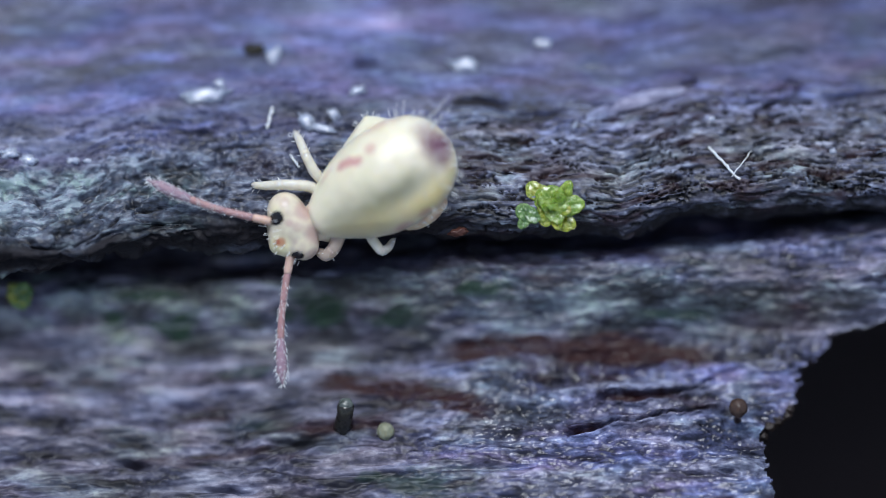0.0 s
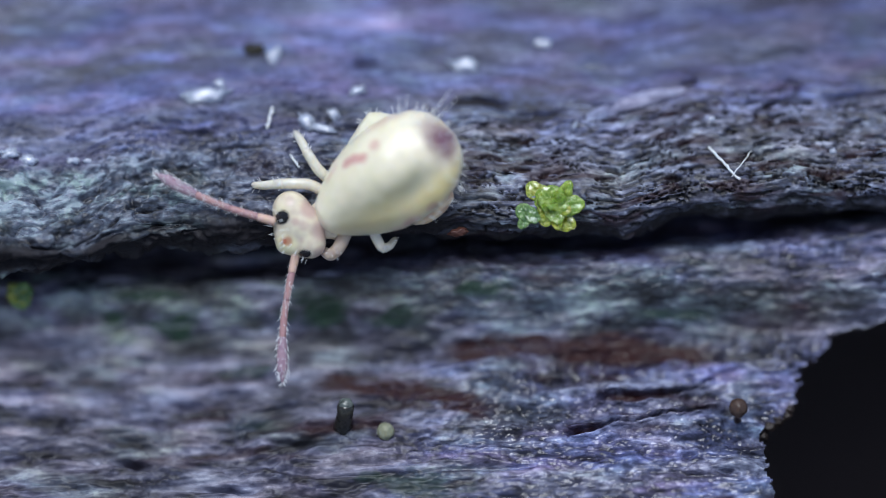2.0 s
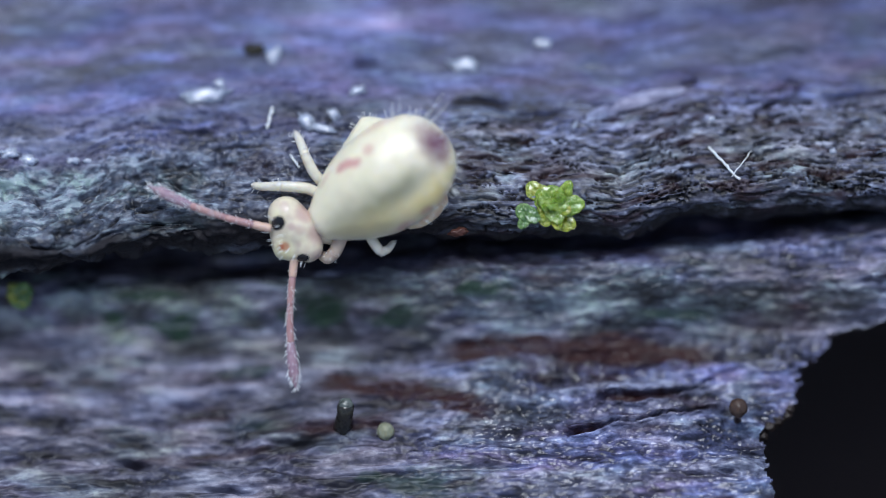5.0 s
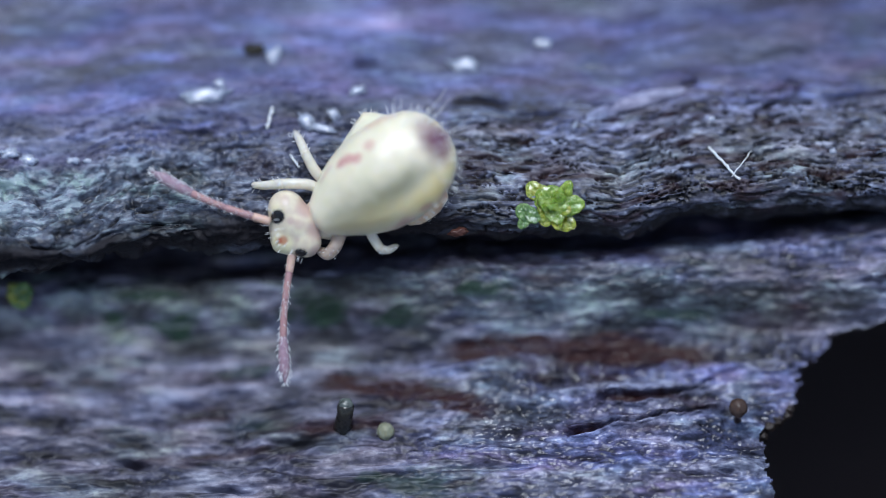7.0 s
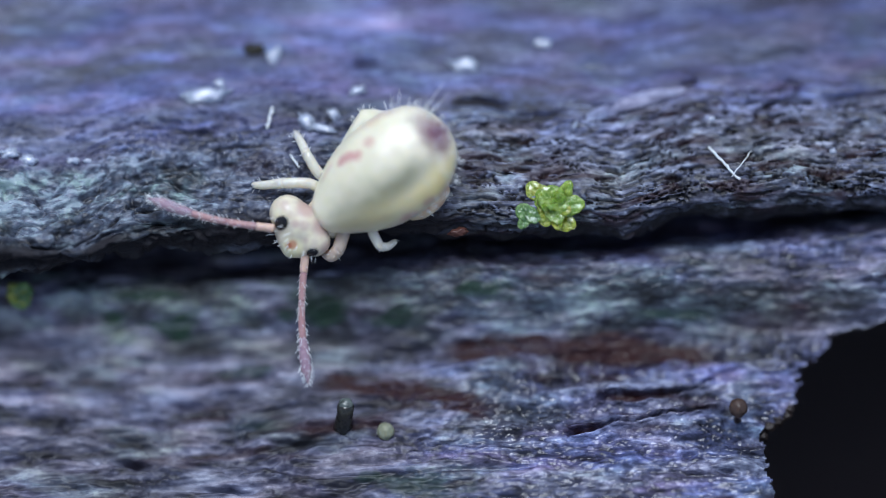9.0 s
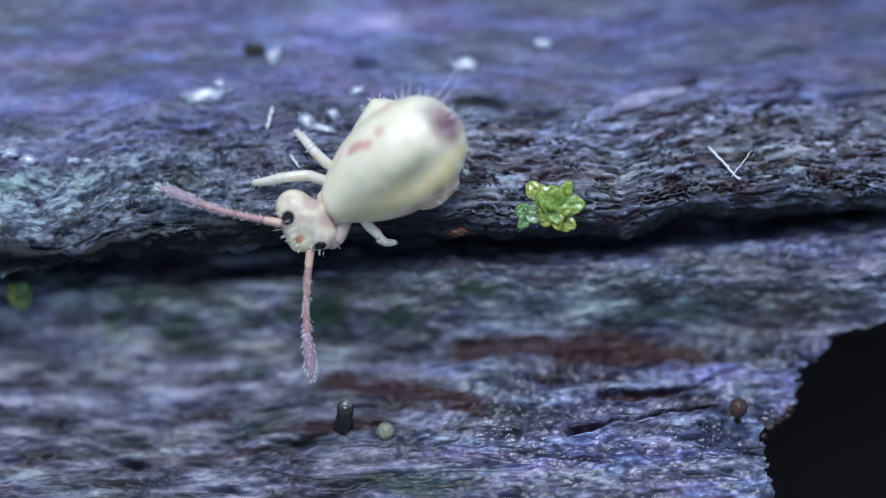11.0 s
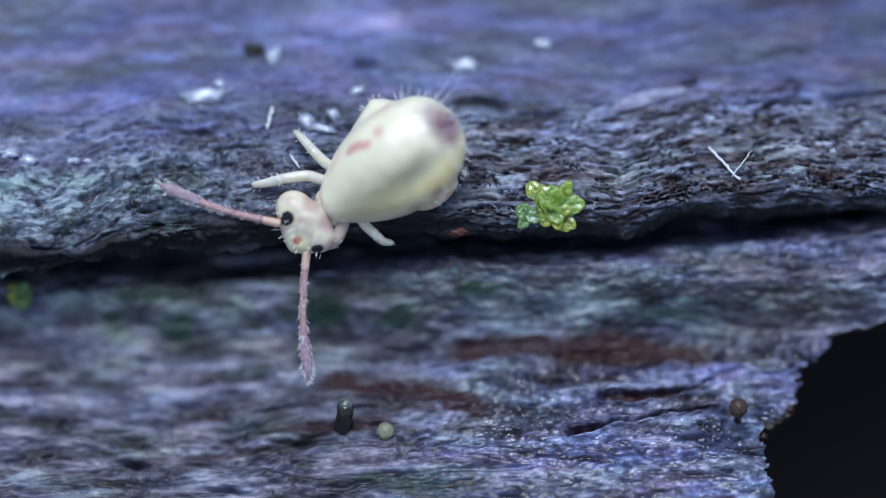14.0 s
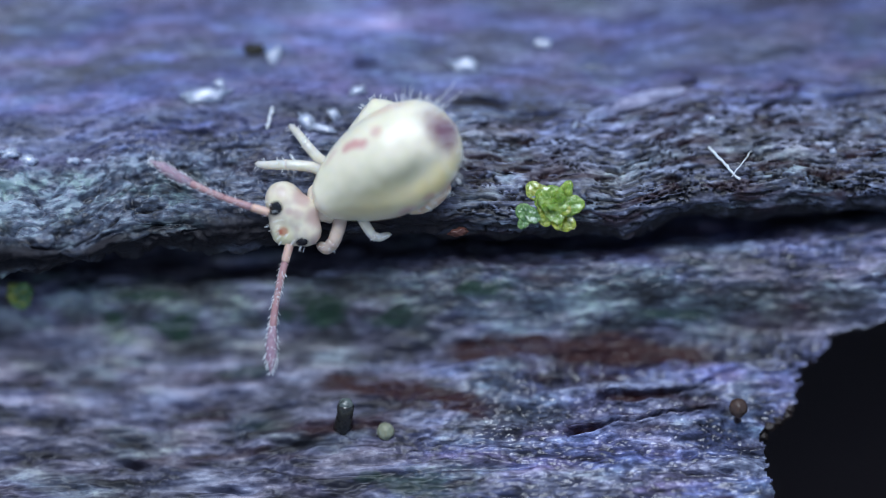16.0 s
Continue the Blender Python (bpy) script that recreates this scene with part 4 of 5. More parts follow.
def leaf_lobe(parent, place, radii, turn, tip, material, seed):
    """A thick, wet, folded leaflet."""
    t, q = radians(turn), radians(tip)
    along = (math.cos(t) * math.cos(q), math.sin(t) * math.cos(q), math.sin(q))
    across = (-math.sin(t), math.cos(t), 0.0)
    up = tuple(Vector(along).cross(Vector(across)))
    bm = bmesh.new()
    bmesh.ops.create_icosphere(bm, subdivisions=4, radius=1)
    co = np.array([v.co for v in bm.verts])
    faces = np.array([[v.index for v in f.verts] for f in bm.faces])
    bm.free()
    wob = np.array([noise.noise(Vector(c) * 1.6 + Vector((seed * 3.1, 0, 0))) for c in co])
    fold = np.array([noise.noise(Vector(c) * 4.0 + Vector((0, seed * 2.3, 0))) for c in co])
    x = co[:, 0] * (1 + 0.16 * wob)
    y = co[:, 1] * (1 - 0.05 * np.clip(co[:, 0], -1, 1)) * (1 + 0.30 * wob)
    crinkle = np.array([noise.noise(Vector(c) * 8.0 + Vector((0, 0, seed * 1.7))) for c in co])
    z = co[:, 2] * (1 + 0.2 * fold) + 0.08 * crinkle + 0.55 * np.abs(y) ** 1.6 + 0.35 * x * x - 0.25 * np.exp(-(y / 0.18) ** 2) * (co[:, 2] > 0) + 0.24 * fold
    V = np.array(place) + sum(np.outer(v, np.array(a) * rad) for v, a, rad in zip((x, y, z), (along, across, up), radii))
    part("leaf", mesh_from("leaf", V, faces, material), parent)


moss = tagged(new("moss_sprig"), "small wet glossy yellow-green moss sprig on the dark lip", "moss")
moss.matrix_basis = Matrix.Translation((VIEW @ mm(0.985, 0.31, -0.10)).translation) @ pose(0, 0, 0, 12, 0, 0)
for seed, (place, radii, turn, tip, material) in enumerate((
        ((0.00, 0.13, 0.13), (0.12, 0.10, 0.040), 95, 15, LEAF), ((0.17, 0.07, 0.09), (0.13, 0.085, 0.035), 5, 10, LEAF), ((0.13, 0.20, 0.10), (0.11, 0.060, 0.035), 65, 25, LEAF),
        ((0.09, -0.06, 0.05), (0.13, 0.085, 0.035), -40, 5, LEAF_YELLOW), ((-0.04, 0.00, 0.07), (0.11, 0.090, 0.040), -110, 5, LEAF_YELLOW), ((-0.14, 0.22, 0.04), (0.11, 0.075, 0.035), 140, 5, LEAF_YELLOW),
        ((-0.08, 0.11, 0.07), (0.11, 0.070, 0.040), 110, 20, LEAF), ((0.06, 0.05, 0.15), (0.10, 0.080, 0.035), 30, 20, LEAF), ((0.03, -0.02, 0.12), (0.09, 0.075, 0.035), -60, 12, LEAF),
        ((0.00, 0.06, 0.19), (0.07, 0.050, 0.030), 200, 35, LEAF), ((0.08, 0.11, 0.18), (0.07, 0.045, 0.028), 50, 45, LEAF), ((0.12, 0.01, 0.15), (0.07, 0.050, 0.030), -15, 35, LEAF_YELLOW),
        ((-0.06, 0.05, 0.14), (0.07, 0.050, 0.030), 160, 40, LEAF), ((0.04, 0.15, 0.17), (0.06, 0.040, 0.025), 100, 50, LEAF), ((0.05, -0.09, 0.09), (0.08, 0.050, 0.030), -80, 20, LEAF_YELLOW))):
    leaf_lobe(moss, [c * 0.90 for c in place], [radii[0] * 1.18, radii[1] * 1.15, radii[2] * 0.90], turn, tip, material, seed)

bud = tagged(new("moss_bud"), "small glossy dark green moss bud beside the sprig", "moss")
bud.matrix_basis = Matrix.Translation((VIEW @ mm(0.755, 0.29, -0.03)).translation) @ pose(0, 0, 0, 12, 0, 0)
for seed, (place, radii, turn, tip) in enumerate((((-0.02, 0.02, 0.05), (0.10, 0.075, 0.04), 120, 10), ((0.04, -0.01, 0.05), (0.09, 0.075, 0.04), -20, 10), ((-0.02, -0.05, 0.04), (0.08, 0.06, 0.035), -120, 5))):
    leaf_lobe(bud, place, radii, turn, tip, LEAF_DARK, seed + 30)

# ---- threads, flakes and fruiting bodies ----
THREAD = soft_material("pale_thread", (0.72, 0.75, 0.78), 0.2, 0.05, 0.3, None, 20)
FLAKE = soft_material("pale_flake", (0.58, 0.64, 0.76), 0.0, 0.05, 0.12, (0.32, 0.38, 0.55), 9, (), 0.05, 1.0, 0.4)


def thread(points, radius, label):
    v, f = tube(points, [radius * (0.7 + 0.6 * ((i * 7) % 5) / 5) for i in range(len(points))], 6)
    return tagged(new("plant_fibre", mesh_from("plant_fibre", v, f, THREAD)), label, "fibre", group="pale fibres on the wood")


def line(a, b, lift, count=12, wob=0.012, seed=0):
    rng = random.Random(seed)
    out = []
    for i in range(count + 1):
        u = i / count
        x, y = a[0] + (b[0] - a[0]) * u, a[1] + (b[1] - a[1]) * u
        out.append((x + rng.uniform(-wob, wob), y + rng.uniform(-wob, wob), lift[0] + (lift[1] - lift[0]) * u + rng.uniform(-wob, wob)))
    return out


zt = top_z(2.65, 0.62)
thread(line((2.415, 0.93), (2.68, 0.60), (top_z(2.42, 0.94) + 0.03, zt + 0.05), 12, 0.009, 1), 0.013, "short white plant fibre lying on the frayed wood")
thread(line((2.79, 0.89), (2.61, 0.62), (top_z(2.79, 0.9) + 0.02, zt + 0.07), 10, 0.006, 2), 0.0055, "thin bluish plant fibre crossing a white one")
thread(line((-1.38, 0.86), (-1.30, 0.72), (top_z(-1.38, 0.86) + 0.03, top_z(-1.3, 0.72) + 0.03), 6, 0.006, 3), 0.012, "short pale plant fibre on the wood")
thread(line((-1.54, 1.34), (-1.60, 1.13), (top_z(-1.54, 1.34) + 0.05, top_z(-1.6, 1.13) + 0.03), 8, 0.008, 4), 0.016, "short pale plant fibre on the wood")


def flake(x, y, lx, ly, turn, seed):
    """A thin ragged shard with a torn outline and a curled edge."""
    n, V, F = 22, [(0, 0, 0.012)], []
    for ring in (0.55, 1.0):
        for q in range(n):
            w = 2 * math.pi * q / n
            c, d = math.cos(w), math.sin(w)
            r = ring * (1.05 + 0.65 * noise.noise(Vector((c * 1.6, d * 1.6, seed * 2.7))) + 0.30 * noise.noise(Vector((c * 5, d * 5, seed))))
            V.append((c * r * lx, d * r * ly, 0.010 + 0.035 * (ring - 0.4) * noise.noise(Vector((c * 2, d * 2, seed + 9))) - 0.012 * (ring > 0.9)))
    for q in range(n):
        p = (q + 1) % n
        F += [(0, 1 + q, 1 + p), (1 + q, 1 + n + q, 1 + n + p), (1 + q, 1 + n + p, 1 + p)]
    low = len(V)
    V += [(a * 0.96, b * 0.96, c - 0.014) for a, b, c in V]
    F += [(c + low, b + low, a + low) for a, b, c in F]
    for q in range(n):
        p = (q + 1) % n
        F += [(1 + n + p, 1 + n + q, low + 1 + n + q), (1 + n + p, low + 1 + n + q, low + 1 + n + p)]
    ob = tagged(new("pale_flake", mesh_from("pale_flake", V, np.array(F), FLAKE)), "tiny pale glistening flake on the wet wood", "flake", group="pale flakes on the wood")
    ob.matrix_basis = pose(x * MM, y * MM, (top_z(x, y) + 0.018) * MM, 8, 0, turn)


for i, f in enumerate(((0.21, 1.77, 0.15, 0.06, -10), (-2.15, 1.47, 0.20, 0.06, 5), (-2.02, 1.58, 0.05, 0.05, 60), (-0.99, 1.27, 0.05, 0.06, 30), (-1.54, 1.86, 0.08, 0.07, 40),
                       (-0.78, 1.51, 0.08, 0.04, 15), (0.91, 1.99, 0.08, 0.05, 0), (-1.25, 1.20, 0.10, 0.05, -50), (-1.10, 1.12, 0.13, 0.03, -15), (-3.75, 0.82, 0.07, 0.05, 0), (-3.93, 0.88, 0.10, 0.04, 0),
                       (-3.35, 0.82, 0.055, 0.04, 10), (-3.22, 0.82, 0.04, 0.03, 0), (2.44, 1.22, 0.03, 0.025, 20), (3.53, 0.91, 0.035, 0.025, 0), (1.19, 1.17, 0.02, 0.05, -20))):
    flake(*f, i)


def wood_sliver(a, b, wide, tone, label):
    """A thin, ragged strip of wood lying on the upper layer."""
    n = 26
    V, T = [], []
    for i in range(n):
        u = i / (n - 1)
        x, y = a[0] + (b[0] - a[0]) * u, a[1] + (b[1] - a[1]) * u + 0.03 * math.sin(u * 3)
        w = wide * (0.25 + 0.75 * math.sin(math.pi * min(1, 0.15 + u * 0.85)) ** 0.7) * (1 + 0.4 * noise.noise(Vector((x * 5, y, 3))))
        for q in (-1, -0.5, 0, 0.5, 1):
            V.append((x, y + q * w, top_z(x, y) + 0.012 + 0.030 * (1 - q * q) * min(1, u * 8, (1 - u) * 8) + 0.012 * noise.noise(Vector((x * 8, q * 4, 1)))))
            T.append(tone + 0.12 * noise.noise(Vector((x * 4, q * 2, 5))))
    T = np.array(T)
    me = mesh_from("wood_splinter", V, grid_faces(n, 5), WOOD, True, {"tone": T, "violet": 0 * T + 0.3, "dry": 0 * T + 0.7, "brown": 0 * T + 0.4, "algae": 0 * T, "rust": 0 * T, "rot": 0 * T})
    return tagged(new("wood_splinter", me), label, "splinter")


wood_sliver((1.30, 1.25), (2.20, 1.52), 0.075, 0.92, "pale weathered wood splinter lying on the upper layer")


def speck(x, y):
    me = blob("dark_speck", (0, 0, 0.008), (0.095, 0.055, 0.025), flat_axes, plain_material("black_speck", (0.016, 0.014, 0.009), 0.9, 12), 0.7, 2, 3)
    ob = tagged(new("dark_speck", me), "blackish crumb of rotten wood", "crumb")
    ob.matrix_basis = pose(x * MM, y * MM, top_z(x, y) * MM)


speck(-1.72, 1.93)
rusty_crumb = tagged(new("rusty_crumb", blob("rusty_crumb", (0, 0, 0), (0.085, 0.035, 0.03), flat_axes, plain_material("rusty_rot", (0.10, 0.032, 0.022), 0.5, 14), 0.7, 6, 3)), "rust-red crumb of rotten wood under the lip", "crumb")
rusty_crumb.matrix_basis = pose(0.14 * MM, 0.17 * MM, 0.0 * MM, 30, 0, 8)


def peg(x, y):
    """A dark glossy stump leaning away from the lens."""
    thing = tagged(new("fungus_peg"), "black-green blunt fungus peg with a greyish top", "fungus")
    thing.matrix_basis = pose(x * MM, y * MM, low_z(x, y) * MM, -4, 4, 0)
    v, f = tube([(0, 0, -0.05), (0.0, 0.02, 0.10), (0.01, 0.05, 0.22), (0.012, 0.08, 0.30), (0.012, 0.09, 0.325)], [0.085, 0.078, 0.074, 0.078, 0.05], 20)
    part("stalk", mesh_from("stalk", v, f, plain_material("peg_black", (0.026, 0.025, 0.022), 0.3, 14)), thing)
    part("cap", blob("cap", (0.012, 0.09, 0.318), (0.062, 0.06, 0.04), flat_axes, plain_material("peg_top", (0.16, 0.19, 0.18), 0.35, 18, 0.2), 0.2, 1, 3), thing, "grey-green wet cap")


peg(-0.91, -1.365)


def bead(x, y, r, colour, label, stalk=0.0, lift=0.6):
    thing = tagged(new("fungus_bead"), label, "fungus")
    thing.matrix_basis = pose(x * MM, y * MM, low_z(x, y) * MM)
    part("cap", blob("cap", (0, 0, stalk + r * lift), (r, r * 1.05, r * 0.85), flat_axes, soft_material("bead_" + label.split()[1], colour, 0.4, 0.08, 0.2, None, 16), 0.08, 5, 4), thing)
    if stalk:
        v, f = tube([(0, 0, -0.04), (0.004, 0, stalk * 0.5), (0, 0, stalk + r * 0.3)], [r * 0.55, r * 0.42, r * 0.5], 14)
        part("stalk", mesh_from("stalk", v, f, plain_material("bead_stalk", (0.10, 0.06, 0.05), 0.35, 20)), thing)


bead(-0.52, -1.42, 0.080, (0.23, 0.24, 0.17), "small olive-cream fungus bead on the streaked wood")
bead(2.666, -1.31, 0.085, (0.06, 0.036, 0.028), "tiny brown fungus bead on a short stalk", 0.21)
groove_bud = tagged(new("moss_bud"), "tiny dull yellow-green moss bud in the dark groove", "moss")
groove_bud.matrix_basis = pose(-3.85 * MM, -0.15 * MM, (low_z(-3.85, -0.15) + 0.06) * MM, 20, 0, 0)
for seed, (place, radii, turn, tip) in enumerate((((-0.01, 0.01, 0.03), (0.12, 0.10, 0.06), 150, 10), ((0.03, 0.02, 0.04), (0.11, 0.09, 0.06), 30, 15), ((0.01, -0.03, 0.02), (0.11, 0.09, 0.05), -70, 10))):
    leaf_lobe(groove_bud, place, radii, turn, tip, LEAF_DARK if seed else LEAF_YELLOW, seed + 50)



def rim_crumb(x, y, z, r, seed):
    me = blob("rim_crumb", (0, 0, 0), (r, r * 0.8, r * 0.8), flat_axes, CRUMB, 0.6, seed, 3)
    ob = tagged(new("rim_crumb", me), "dark brown wood crumb clinging to the broken rim", "crumb", group="crumbs on the broken rim")
    ob.matrix_basis = pose(x * MM, y * MM, z * MM)


CRUMB = plain_material("brown_crumb", (0.030, 0.018, 0.014), 0.4, 14, 0.4, 0.02)
for i, (x, y, r) in enumerate(((3.02, -1.285, 0.07), (3.10, -1.23, 0.06), (2.955, -1.35, 0.05), (3.14, -1.17, 0.045), (2.90, -1.44, 0.04))):
    rim_crumb(x, y, LOW_Z - 0.06, r, i)

# ---- what moves ----
def bent(x, y, z, turn):
    """A turn about the line of sight through a joint."""
    return mm(x, y, z) @ pose(0, 0, 0, 0, 0, turn) @ mm(-x, -y, -z)


def motions():
    walk(cam, [(0.0, EYE), (16.0, EYE)], exposures=((0.0, 0.05, 6650, 10), (6.0, 0.05, 6450, 10), (12.0, 0.05, 6150, 9), (16.0, 0.05, 6100, 9)))
    walk(springtail, [
        (0, on_view(-0.5286, 0.6557, 0.0, 0.00)),
        (0.5, on_view(-0.5361, 0.6632, 0.0, 2.28)),
        (1, on_view(-0.4932, 0.7131, 0.0, 2.98)),
        (1.5, on_view(-0.5138, 0.6727, 0.0, 2.87)),
        (2, on_view(-0.4787, 0.6938, 0.0, 2.03)),
        (2.5, on_view(-0.5254, 0.6723, 0.0, 0.96)),
        (3, on_view(-0.5230, 0.6584, 0.0, -2.12)),
        (3.5, on_view(-0.5430, 0.6418, 0.0, 1.00)),
        (4, on_view(-0.5415, 0.6481, 0.0, 2.18)),
        (6.5, on_view(-0.5228, 0.6698, 0.0, 3.22)),
        (7, on_view(-0.5302, 0.6916, 0.0, 1.78)),
        (7.5, on_view(-0.5216, 0.7191, 0.0, 2.08)),
        (8, on_view(-0.5123, 0.7464, 0.0, 2.58)),
        (8.5, on_view(-0.5212, 0.7283, 0.0, 2.93)),
        (9, on_view(-0.5219, 0.7270, 0.0, 4.20)),
        (11.5, on_view(-0.4232, 0.8316, 0.0, 3.39)),
        (12, on_view(-0.4284, 0.8231, 0.0, 1.87)),
        (12.5, on_view(-0.4302, 0.8239, 0.0, 3.57)),
        (13, on_view(-0.4345, 0.8211, 0.0, 3.79)),
        (13.5, on_view(-0.4368, 0.8167, 0.0, 3.11)),
        (14, on_view(-0.4438, 0.8166, 0.0, 3.28)),
        (14.5, on_view(-0.4548, 0.7559, 0.0, 0.86)),
        (15, on_view(-0.4614, 0.7691, 0.0, 0.43)),
        (15.5, on_view(-0.4712, 0.7962, 0.0, -0.98)),
        (16, on_view(-0.4848, 0.8052, 0.0, -2.05)),
    ])
    walk(head, [
        (0, mm(-0.8895, -0.5462, 0.06, 0.00)),
        (0.5, mm(-0.8968, -0.5491, 0.06, 1.33)),
        (1, mm(-0.9233, -0.5818, 0.06, 0.62)),
        (1.5, mm(-0.8943, -0.5420, 0.06, 3.39)),
        (2, mm(-0.9006, -0.5426, 0.06, 0.24)),
        (2.5, mm(-0.9121, -0.5425, 0.06, -0.18)),
        (3, mm(-0.9191, -0.5374, 0.06, -3.41)),
        (3.5, mm(-0.8870, -0.5297, 0.06, 1.36)),
        (4, mm(-0.8822, -0.5335, 0.06, 1.65)),
        (6.5, mm(-0.8788, -0.5424, 0.06, 5.79)),
        (7, mm(-0.8872, -0.5370, 0.06, 0.92)),
        (7.5, mm(-0.8914, -0.5471, 0.06, 3.07)),
        (8, mm(-0.8839, -0.5698, 0.06, 6.95)),
        (8.5, mm(-0.8689, -0.5778, 0.06, 10.13)),
        (9, mm(-0.8510, -0.5696, 0.06, 12.32)),
        (11.5, mm(-0.8779, -0.6218, 0.06, 15.46)),
        (12, mm(-0.8782, -0.6235, 0.06, 13.48)),
        (12.5, mm(-0.8838, -0.6314, 0.06, 12.95)),
        (13, mm(-0.8844, -0.6252, 0.06, 13.29)),
        (13.5, mm(-0.8794, -0.6314, 0.06, 12.83)),
        (14, mm(-0.8743, -0.6316, 0.06, 12.07)),
        (14.5, mm(-0.8831, -0.5900, 0.06, 16.98)),
        (15, mm(-0.9051, -0.5867, 0.06, 11.35)),
        (15.5, mm(-0.9036, -0.6056, 0.06, 9.73)),
        (16, mm(-0.8962, -0.6263, 0.06, 10.41)),
    ])
    walk(antenna_a, [
        (0, mm(-1.0504, -0.4010, 0.13, 161.25)),
        (0.5, mm(-1.0600, -0.4075, 0.13, 160.17)),
        (1, mm(-1.0849, -0.4433, 0.13, 157.95)),
        (1.5, mm(-1.0716, -0.4055, 0.13, 158.30)),
        (2, mm(-1.0745, -0.4014, 0.13, 155.85)),
        (2.5, mm(-1.0755, -0.3844, 0.13, 158.28)),
        (3, mm(-1.0630, -0.3821, 0.13, 157.57)),
        (3.5, mm(-1.0584, -0.3942, 0.13, 153.79)),
        (4, mm(-1.0588, -0.4044, 0.13, 158.03)),
        (6.5, mm(-1.0715, -0.4218, 0.13, 156.08)),
        (7, mm(-1.0670, -0.4040, 0.13, 154.96)),
        (7.5, mm(-1.0785, -0.4205, 0.13, 157.69)),
        (8, mm(-1.0882, -0.4534, 0.13, 160.17)),
        (8.5, mm(-1.0725, -0.4602, 0.13, 160.45)),
        (9, mm(-1.0632, -0.4620, 0.13, 162.13)),
        (11.5, mm(-1.0866, -0.5175, 0.13, 158.88)),
        (12, mm(-1.0815, -0.5123, 0.13, 158.35)),
        (12.5, mm(-1.0867, -0.5217, 0.13, 157.45)),
        (13, mm(-1.0843, -0.5149, 0.13, 157.77)),
        (13.5, mm(-1.0755, -0.5238, 0.13, 158.46)),
        (14, mm(-1.0802, -0.5202, 0.13, 158.37)),
        (14.5, mm(-1.0910, -0.4951, 0.13, 159.60)),
        (15, mm(-1.0958, -0.4808, 0.13, 157.54)),
        (15.5, mm(-1.0997, -0.4892, 0.13, 157.88)),
        (16, mm(-1.0921, -0.5083, 0.13, 158.16)),
    ])
    walk(antenna_b, [
        (0, mm(-0.8518, -0.7423, 0.04, -93.34)),
        (0.5, mm(-0.8594, -0.7468, 0.04, -94.34)),
        (1, mm(-0.8829, -0.7752, 0.04, -94.26)),
        (1.5, mm(-0.8639, -0.7373, 0.04, -95.68)),
        (2, mm(-0.8826, -0.7395, 0.04, -97.71)),
        (2.5, mm(-0.8828, -0.7442, 0.04, -98.24)),
        (3, mm(-0.8870, -0.7324, 0.04, -98.03)),
        (3.5, mm(-0.8605, -0.7288, 0.04, -90.22)),
        (4, mm(-0.8521, -0.7334, 0.04, -91.92)),
        (6.5, mm(-0.8389, -0.7308, 0.04, -91.67)),
        (7, mm(-0.8582, -0.7366, 0.04, -94.60)),
        (7.5, mm(-0.8558, -0.7446, 0.04, -94.11)),
        (8, mm(-0.8141, -0.7658, 0.04, -92.32)),
        (8.5, mm(-0.8046, -0.7586, 0.04, -92.16)),
        (9, mm(-0.7801, -0.7470, 0.04, -92.65)),
        (11.5, mm(-0.8339, -0.8122, 0.04, -92.62)),
        (12, mm(-0.8418, -0.8102, 0.04, -92.91)),
        (12.5, mm(-0.8457, -0.8267, 0.04, -92.03)),
        (13, mm(-0.8445, -0.8207, 0.04, -92.26)),
        (13.5, mm(-0.8423, -0.8264, 0.04, -91.59)),
        (14, mm(-0.8377, -0.8241, 0.04, -91.76)),
        (14.5, mm(-0.8609, -0.7737, 0.04, -92.42)),
        (15, mm(-0.8841, -0.7728, 0.04, -96.34)),
        (15.5, mm(-0.8906, -0.7963, 0.04, -95.67)),
        (16, mm(-0.8770, -0.8217, 0.04, -96.19)),
    ])
